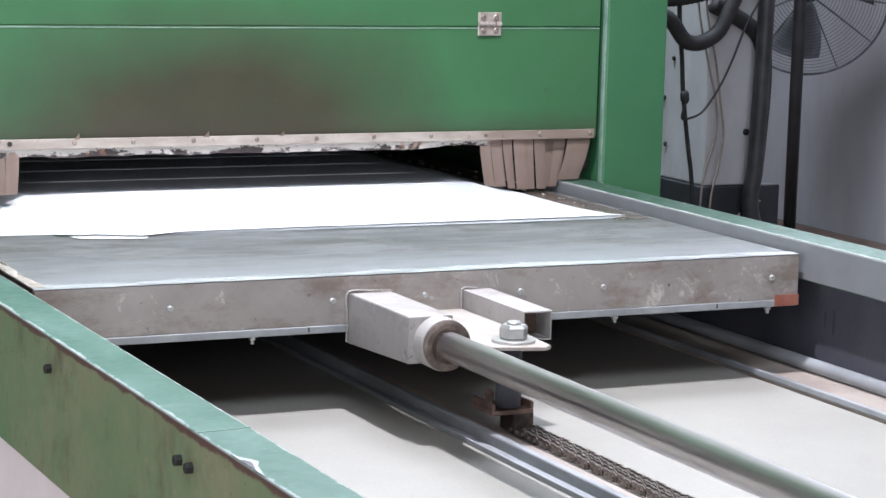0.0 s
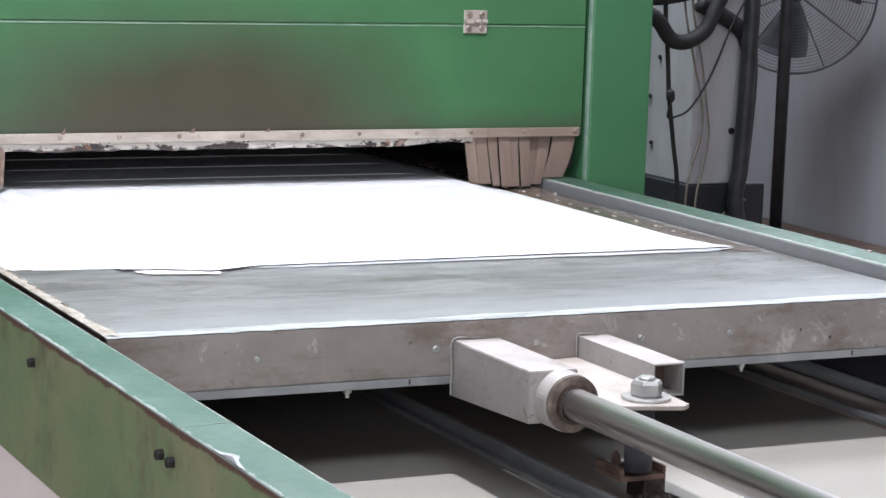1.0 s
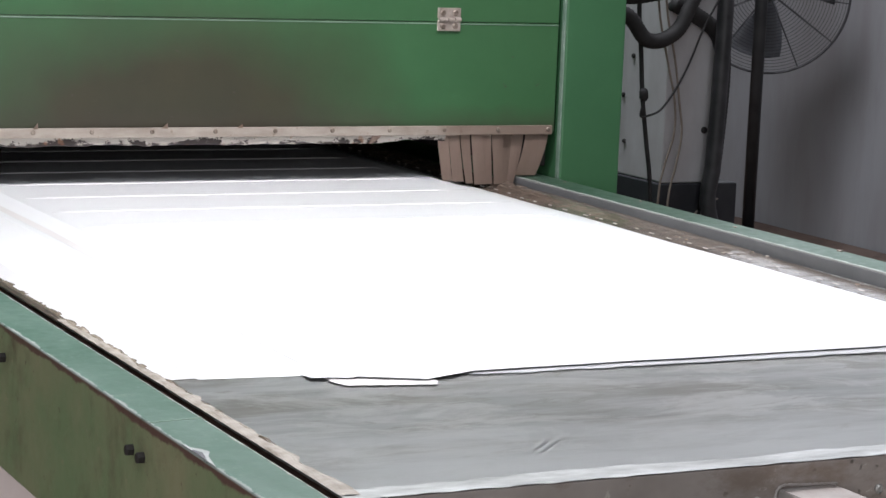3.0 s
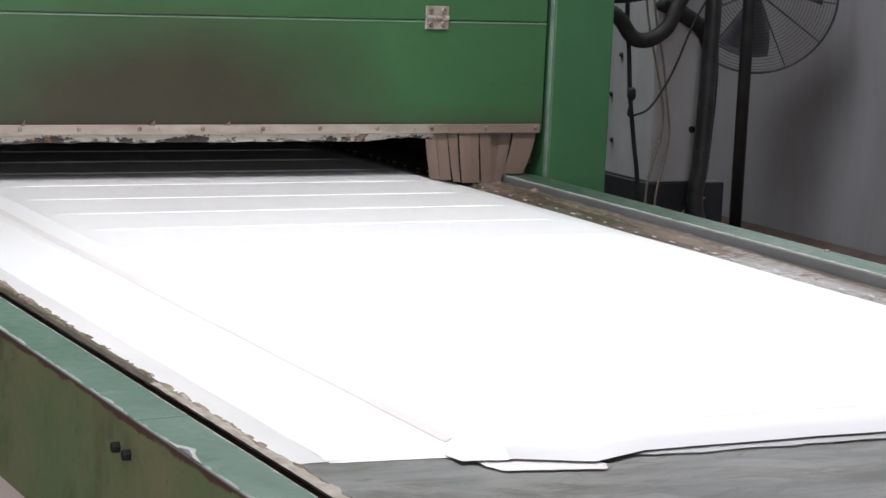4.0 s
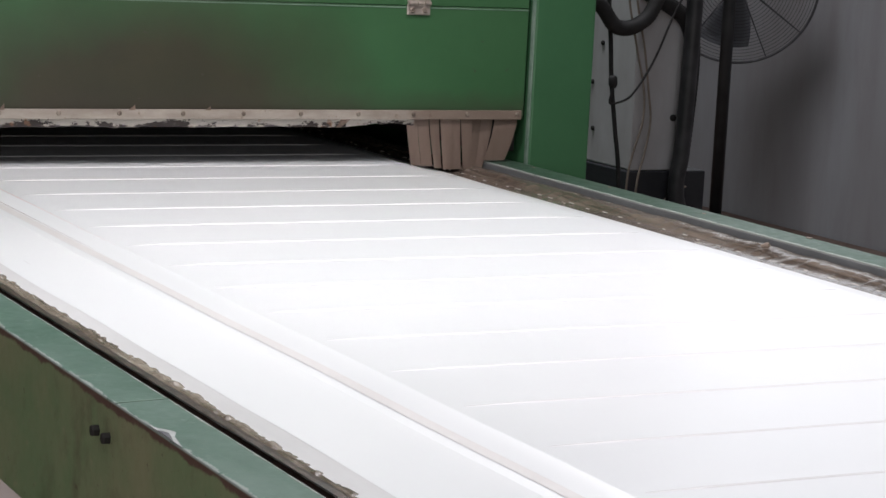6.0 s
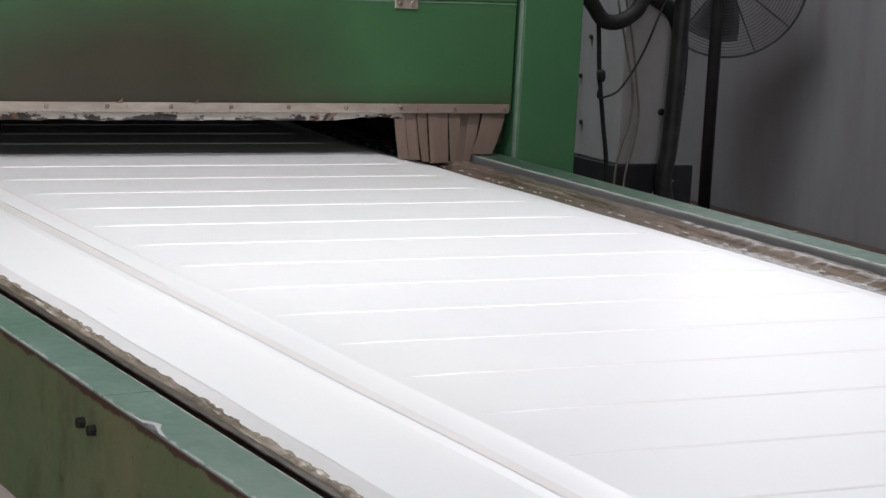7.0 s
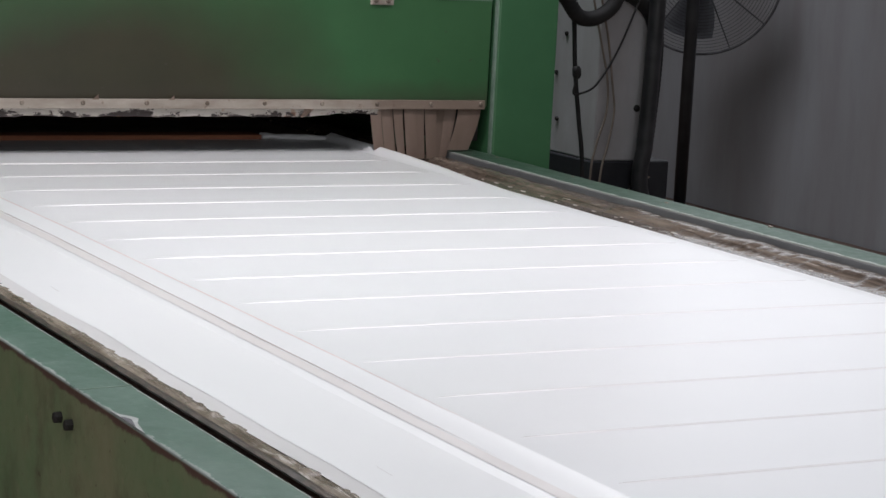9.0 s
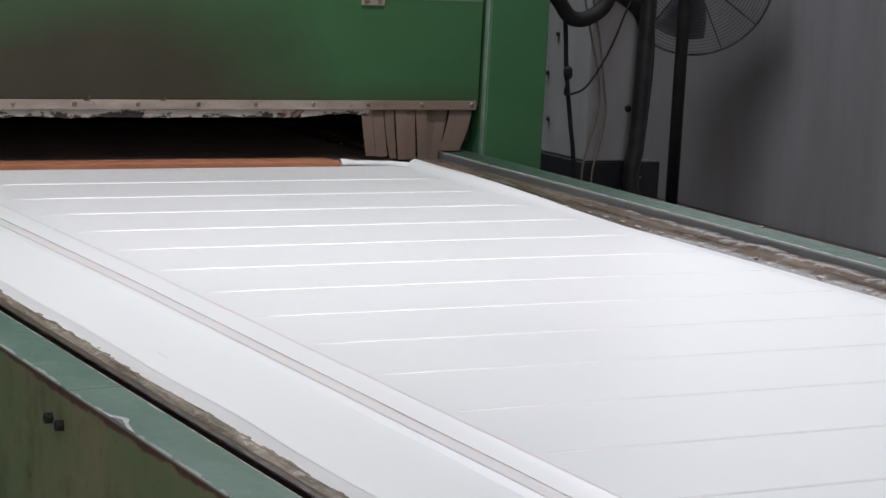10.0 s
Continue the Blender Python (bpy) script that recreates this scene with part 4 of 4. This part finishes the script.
        return Vector((x, y, TZ + (0.0014 + 0.0004 * min(1.0, 6 * u) * (1 + wob(x, y, 9))) * (0.15 if v < 0.003 else 1.0)))
    part("film_flap", grid(14, 160, flap), FILM, t, "flat white film flap")
    def rimf(u, v):
        y = F0 + 0.052 + (F1 - F0 - 0.02) * v
        return Vector((-0.150 + 0.012 * min(1.0, max(0.0, (y - 0.8) / 1.4)) + (0.056 + 0.006 * wob(2, y, 4)) * u + 0.004 * wob(1, y, 5), y, TZ + 0.0006 + (0.0010 * u) * min(1.0, 0.1 + 40 * v)))
    part("film_margin", grid(3, 200, rimf), FILM_MARGIN, t, "greyish thin film margin")
    for x0, z, w, mat in ((0.0446, ZT + 0.0008, 0.0017, PINK_SEAM), (0.0236, TZ + 0.0099, 0.0014, TAN_SEAM)):
        def seam(u, v, x0=x0, z=z, w=w):
            y = 2.25 + (F1 - 2.26) * v
            return Vector((x0 + w * min(1.0, 4 * v) * u + sway(y), y, z))
        part("crease", grid(1, 160, seam), mat, t, "faint pink crease in the film")
    # greyer strip that paints the shade along the foot of the slope
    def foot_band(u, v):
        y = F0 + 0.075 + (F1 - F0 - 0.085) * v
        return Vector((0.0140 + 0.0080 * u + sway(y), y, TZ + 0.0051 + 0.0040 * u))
    part("crease", grid(2, 160, foot_band), FILM_SHADE, t, "soft greyish band painted as shade at the board's foot", smooth=True)
    # core board that shows under the film's front
    part("core_board", box(0.046, 0.862, F0 + 0.06, F1 + 0.050, TZ + 0.0012, ZT - 0.0040, 0.0005), MDF, t, "orange-brown fibreboard core")
    part("bare_board_end", box(-0.05, 0.757, F1 + 0.003, F1 + 0.055, ZT - 0.0030, ZT + 0.0080, 0.0015), MDF, t, "bare orange-brown board end past the film")
    # tail end: film bunched up in a roll beside the batten
    def bunch(u, v):
        a = 2 * math.pi * v
        x = 0.759 + 0.165 * u
        r = 0.0062 * (1 - 0.35 * u) + 0.0009 * wob(u * 9, v * 2, 1.0) + 0.0006 * math.sin(9 * u + 2 * a)
        return Vector((x, F1 + 0.012 - 0.022 * u + 1.5 * r * math.cos(a), ZT + 0.0048 - 0.006 * u * u + r * math.sin(a) + 0.0012 * wob(u * 7, 0, 1.0)))
    bm = grid(40, 18, bunch)
    part("film_tail", bm, FILM, t, "bunched white film end", smooth=True)
    return t


def chain():
    t = thing("drive_chain", "oily steel two-strand drive chain clamped under the tray", "chain")
    PITCH = 0.0175

    def link_mesh():
        # figure-of-eight side plate
        rim = []
        for k in range(20):
            a = 2 * math.pi * k / 20
            y = math.cos(a) * 0.0150
            w = 0.0068 * abs(math.sin(a)) ** 0.5 * (0.80 + 0.20 * min(1.0, abs(y) / 0.008))
            rim.append((y - PITCH / 2, math.copysign(w, math.sin(a))))
        bm = bmesh.new()
        p = [bm.verts.new((0.0, y, z)) for y, z in rim]
        q = [bm.verts.new((0.0022, y, z)) for y, z in rim]
        bm.faces.new(p)
        bm.faces.new(q)
        for k in range(20):
            bm.faces.new((p[k], p[(k + 1) % 20], q[(k + 1) % 20], q[k]))
        return bm
    first = part("link_plate", link_mesh(), CHAIN, t)
    roller = part("roller", lathe([(0.0025, -0.004), (0.0025, 0.0), (0.0046, 0.001), (0.0046, 0.030), (0.0025, 0.031), (0.0025, 0.035)], (1, 0, 0), (0, 0, 0), 10), CHAIN, t)
    n = 0
    for k in range(72):
        y = -0.225 - PITCH * k
        dz = 0.7090
        for x in ((0.4290, 0.4415, 0.4465, 0.4590) if k % 2 else (0.4312, 0.4392, 0.4488, 0.4568)):
            ob = first if n == 0 else first.copy()
            if n:
                scene.collection.objects.link(ob)
            ob.location = (x, y, dz + 0.0006 * math.sin(k * 1.7))
            n += 1
        ob = roller if k == 0 else roller.copy()
        if k:
            scene.collection.objects.link(ob)
        ob.location = (0.4295, y, dz)
    return t


# ---------------------------------------------------------------- background things
def cabinet():
    t = thing("control_cabinet", "dusty white steel cabinet on a dark plinth", "cabinet")
    body = part("body", box(1.98, 2.130, 1.0, 2.2, 0.755, 2.0, 0.004), CABINET_WHITE, t, "dusty white cabinet body")
    part("plinth", box(1.975, 2.20, 0.995, 2.21, 0.0, 0.754, 0.004), CABINET_BASE, t, "dark blue-grey plinth")
    for y, z, x in ((1.156, 1.055, None), (1.195, 0.955, None), (1.18, 0.84, None)):
        part("stud", lathe([(0.006, 0), (0.006, 0.004), (0.004, 0.006)], (-1, 0, 0), (1.98, y, z), 8), DARK_STEEL, body)
    part("stud", lathe([(0.0085, 0), (0.0085, 0.004), (0.005, 0.007)], (0, -1, 0), (2.096, 1.0, 0.885), 10), DARK_STEEL, body)


def hoses():
    h = tagged(part("ribbed_hose", tube([(1.72, 0.90, 1.185), (1.80, 0.90, 1.168), (1.845, 0.90, 1.120), (1.87, 0.90, 1.108), (1.905, 0.90, 1.112), (1.945, 0.90, 1.138), (1.97, 0.90, 1.185), (2.00, 0.90, 1.24), (2.05, 0.90, 1.30)], 0.017, 12, 14, 0.0018), BLACK_RUBBER, smooth=True), "thick black ribbed hose hanging in a loop", "hose")
    tagged(part("ribbed_hose", tube([(1.66, 0.93, 1.22), (1.78, 0.93, 1.212), (1.86, 0.93, 1.215), (1.95, 0.93, 1.235), (2.02, 0.93, 1.27)], 0.019, 12, 14, 0.0018), BLACK_RUBBER, smooth=True), "thick black ribbed hose passing over the cabinet", "hose")
    tagged(part("ribbed_hose", tube([(1.98, 0.99, 1.195), (2.05, 0.99, 1.165), (2.105, 0.99, 1.13), (2.13, 0.99, 1.08), (2.135, 0.99, 1.00), (2.130, 0.99, 0.90), (2.122, 0.99, 0.80), (2.105, 0.99, 0.70), (2.09, 0.98, 0.55), (2.09, 0.96, 0.022)], 0.019, 12, 16, 0.0015), BLACK_RUBBER, smooth=True), "thick black ribbed hose dropping to the floor", "hose")
    tagged(part("conduit", tube([(2.105, 0.945, 1.5), (2.103, 0.945, 1.2), (2.102, 0.945, 1.1), (2.100, 0.945, 1.02), (2.097, 0.945, 0.92), (2.092, 0.945, 0.80), (2.085, 0.945, 0.70), (2.13, 0.93, 0.5), (2.14, 0.92, 0.016)], 0.0205, 12, 10), DUSTY_BLACK, smooth=True), "black flexible conduit hanging beside the cabinet", "conduit")
    tagged(part("cable", tube([(1.860, 0.95, 1.5), (1.862, 0.95, 1.206), (1.875, 0.95, 1.073), (1.884, 0.95, 0.976), (1.902, 0.95, 0.86), (1.919, 0.95, 0.748), (1.93, 0.95, 0.5), (1.93, 0.95, 0.006)], 0.0055, 8, 8), BLACK_RUBBER, smooth=True), "black cable hanging before the cabinet", "cable")
    tagged(part("cable_joint", lathe([(0.006, 0), (0.011, 0.006), (0.011, 0.022), (0.007, 0.03)], (0.08, 0, -1), (1.883, 0.944, 0.992), 12), BLACK_RUBBER, smooth=True), "black taped cable joint", "cable joint")
    tagged(part("cable", tube([(1.886, 0.938, 0.972), (1.877, 0.938, 0.945), (1.876, 0.938, 0.926), (1.895, 0.938, 0.927), (1.933, 0.938, 0.944), (1.975, 0.938, 1.00), (2.006, 0.938, 1.059), (2.04, 0.938, 1.14), (2.078, 0.938, 1.208), (2.13, 0.938, 1.30)], 0.0028, 7, 8), BLACK_RUBBER, smooth=True), "thin black wire looping upward", "wire")
    for dx, k in ((0.0, 0), (0.022, 1)):
        pts = [(1.905 + dx, 0.96, 1.35), (1.925 + dx, 0.96, 1.18), (1.955 + dx, 0.96, 1.06), (1.982 + dx * 0.6, 0.96, 0.96), (1.985 + dx, 0.96, 0.88), (1.962 + dx * 1.5, 0.96, 0.80), (1.950 + dx * 1.3, 0.96, 0.72), (1.95 + dx, 0.96, 0.5), (1.95 + dx, 0.96, 0.005)]
        tagged(part("cable", tube(pts, 0.0028, 7, 8), PALE_CABLE, smooth=True), "dusty beige cable hanging before the cabinet", "cable", "beige cables")
    tagged(part("cable", tube([(2.02, 0.99, 0.62), (2.09, 0.99, 0.69), (2.13, 0.99, 0.712), (2.165, 1.02, 0.708), (2.18, 1.10, 0.66), (2.21, 1.2, 0.40), (2.22, 1.2, 0.005)], 0.003, 7, 8), PALE_CABLE, smooth=True), "dusty beige cable bending low behind the beam", "cable")


def fan():
    c = Vector((4.450, 4.2, 1.112))
    eye = Vector((-0.93, -3.67, 1.39))
    face = (eye - c).normalized()
    face.z = 0.0
    face.normalize()
    t = thing("pedestal_fan", "large dusty black pedestal fan with wire guard", "fan")
    u = face.cross(Vector((0, 0, 1))).normalized()
    w = Vector((0, 0, 1))
    ring = lambda r, d, rad, seg=6: tube([c + face * d + (u * math.cos(2 * math.pi * k / 64) + w * math.sin(2 * math.pi * k / 64)) * r for k in range(64)], rad, seg, 1, 0, True)
    R = 0.335
    PSHIFT = 0.028
    part("guard_rim", ring(R, 0.03, 0.0055, 8), FAN_WIRE, t, smooth=True)
    for k in range(1, 25):
        r = R * k / 25.0
        part("guard_wire", ring(r, 0.03 + 0.06 * (1 - (r / R) ** 2), 0.0011, 5), FAN_WIRE, t, smooth=True)
    for k in range(12):
        a = 2 * math.pi * k / 12 + 0.1
        d = u * math.cos(a) + w * math.sin(a)
        part("guard_spoke", tube([c + face * 0.092 + d * 0.02, c + face * 0.075 + d * R * 0.5, c + face * 0.03 + d * R], 0.0026, 5, 4), FAN_WIRE, t)
        part("guard_spoke", tube([c - face * 0.075 + d * 0.02, c - face * 0.06 + d * R * 0.5, c + face * 0.028 + d * R], 0.0026, 5, 4), FAN_WIRE, t)
    part("motor", lathe([(0.02, 0), (0.045, 0.02), (0.05, 0.10), (0.03, 0.13)], -face, c - face * 0.07, 24), DUSTY_BLACK, t, smooth=True)
    for k in range(3):
        a0 = 2 * math.pi * k / 3 + 0.5
        def blade(p, q, a0=a0):
            r = 0.04 + 0.235 * p
            a = a0 + (q - 0.5) * (1.1 - 0.2 * p) + 0.25 * p
            return c + (u * math.cos(a) + w * math.sin(a)) * r + face * (0.05 * (q - 0.5))
        bm = grid(6, 6, blade)
        bmesh.ops.solidify(bm, geom=bm.faces[:], thickness=0.002)
        part("blade", bm, BLADE, t, smooth=True)
    foot = c + face * 0.14 + u * PSHIFT
    part("pole", lathe([(0.026, 0), (0.026, 1.60), (0.018, 1.61)], (0, 0, 1), (foot.x, foot.y, 0.02), 18), BLACK_PAINT, t, "black steel pole", smooth=True)
    part("base", lathe([(0.24, 0), (0.24, 0.015), (0.06, 0.04), (0.03, 0.08)], (0, 0, 1), (foot.x, foot.y, 0.0), 32), BLACK_PAINT, t, smooth=True)


hall()
table_lamp()
press()
table()
TRAY = tray()
PANEL = panel()
DRIVE = chain()
cabinet()
hoses()
fan()


def motions():
    for mover in (TRAY, PANEL, DRIVE):
        walk(mover, [(s, pose(0, y, 0)) for s, y in TRAY_WAY])


motions()
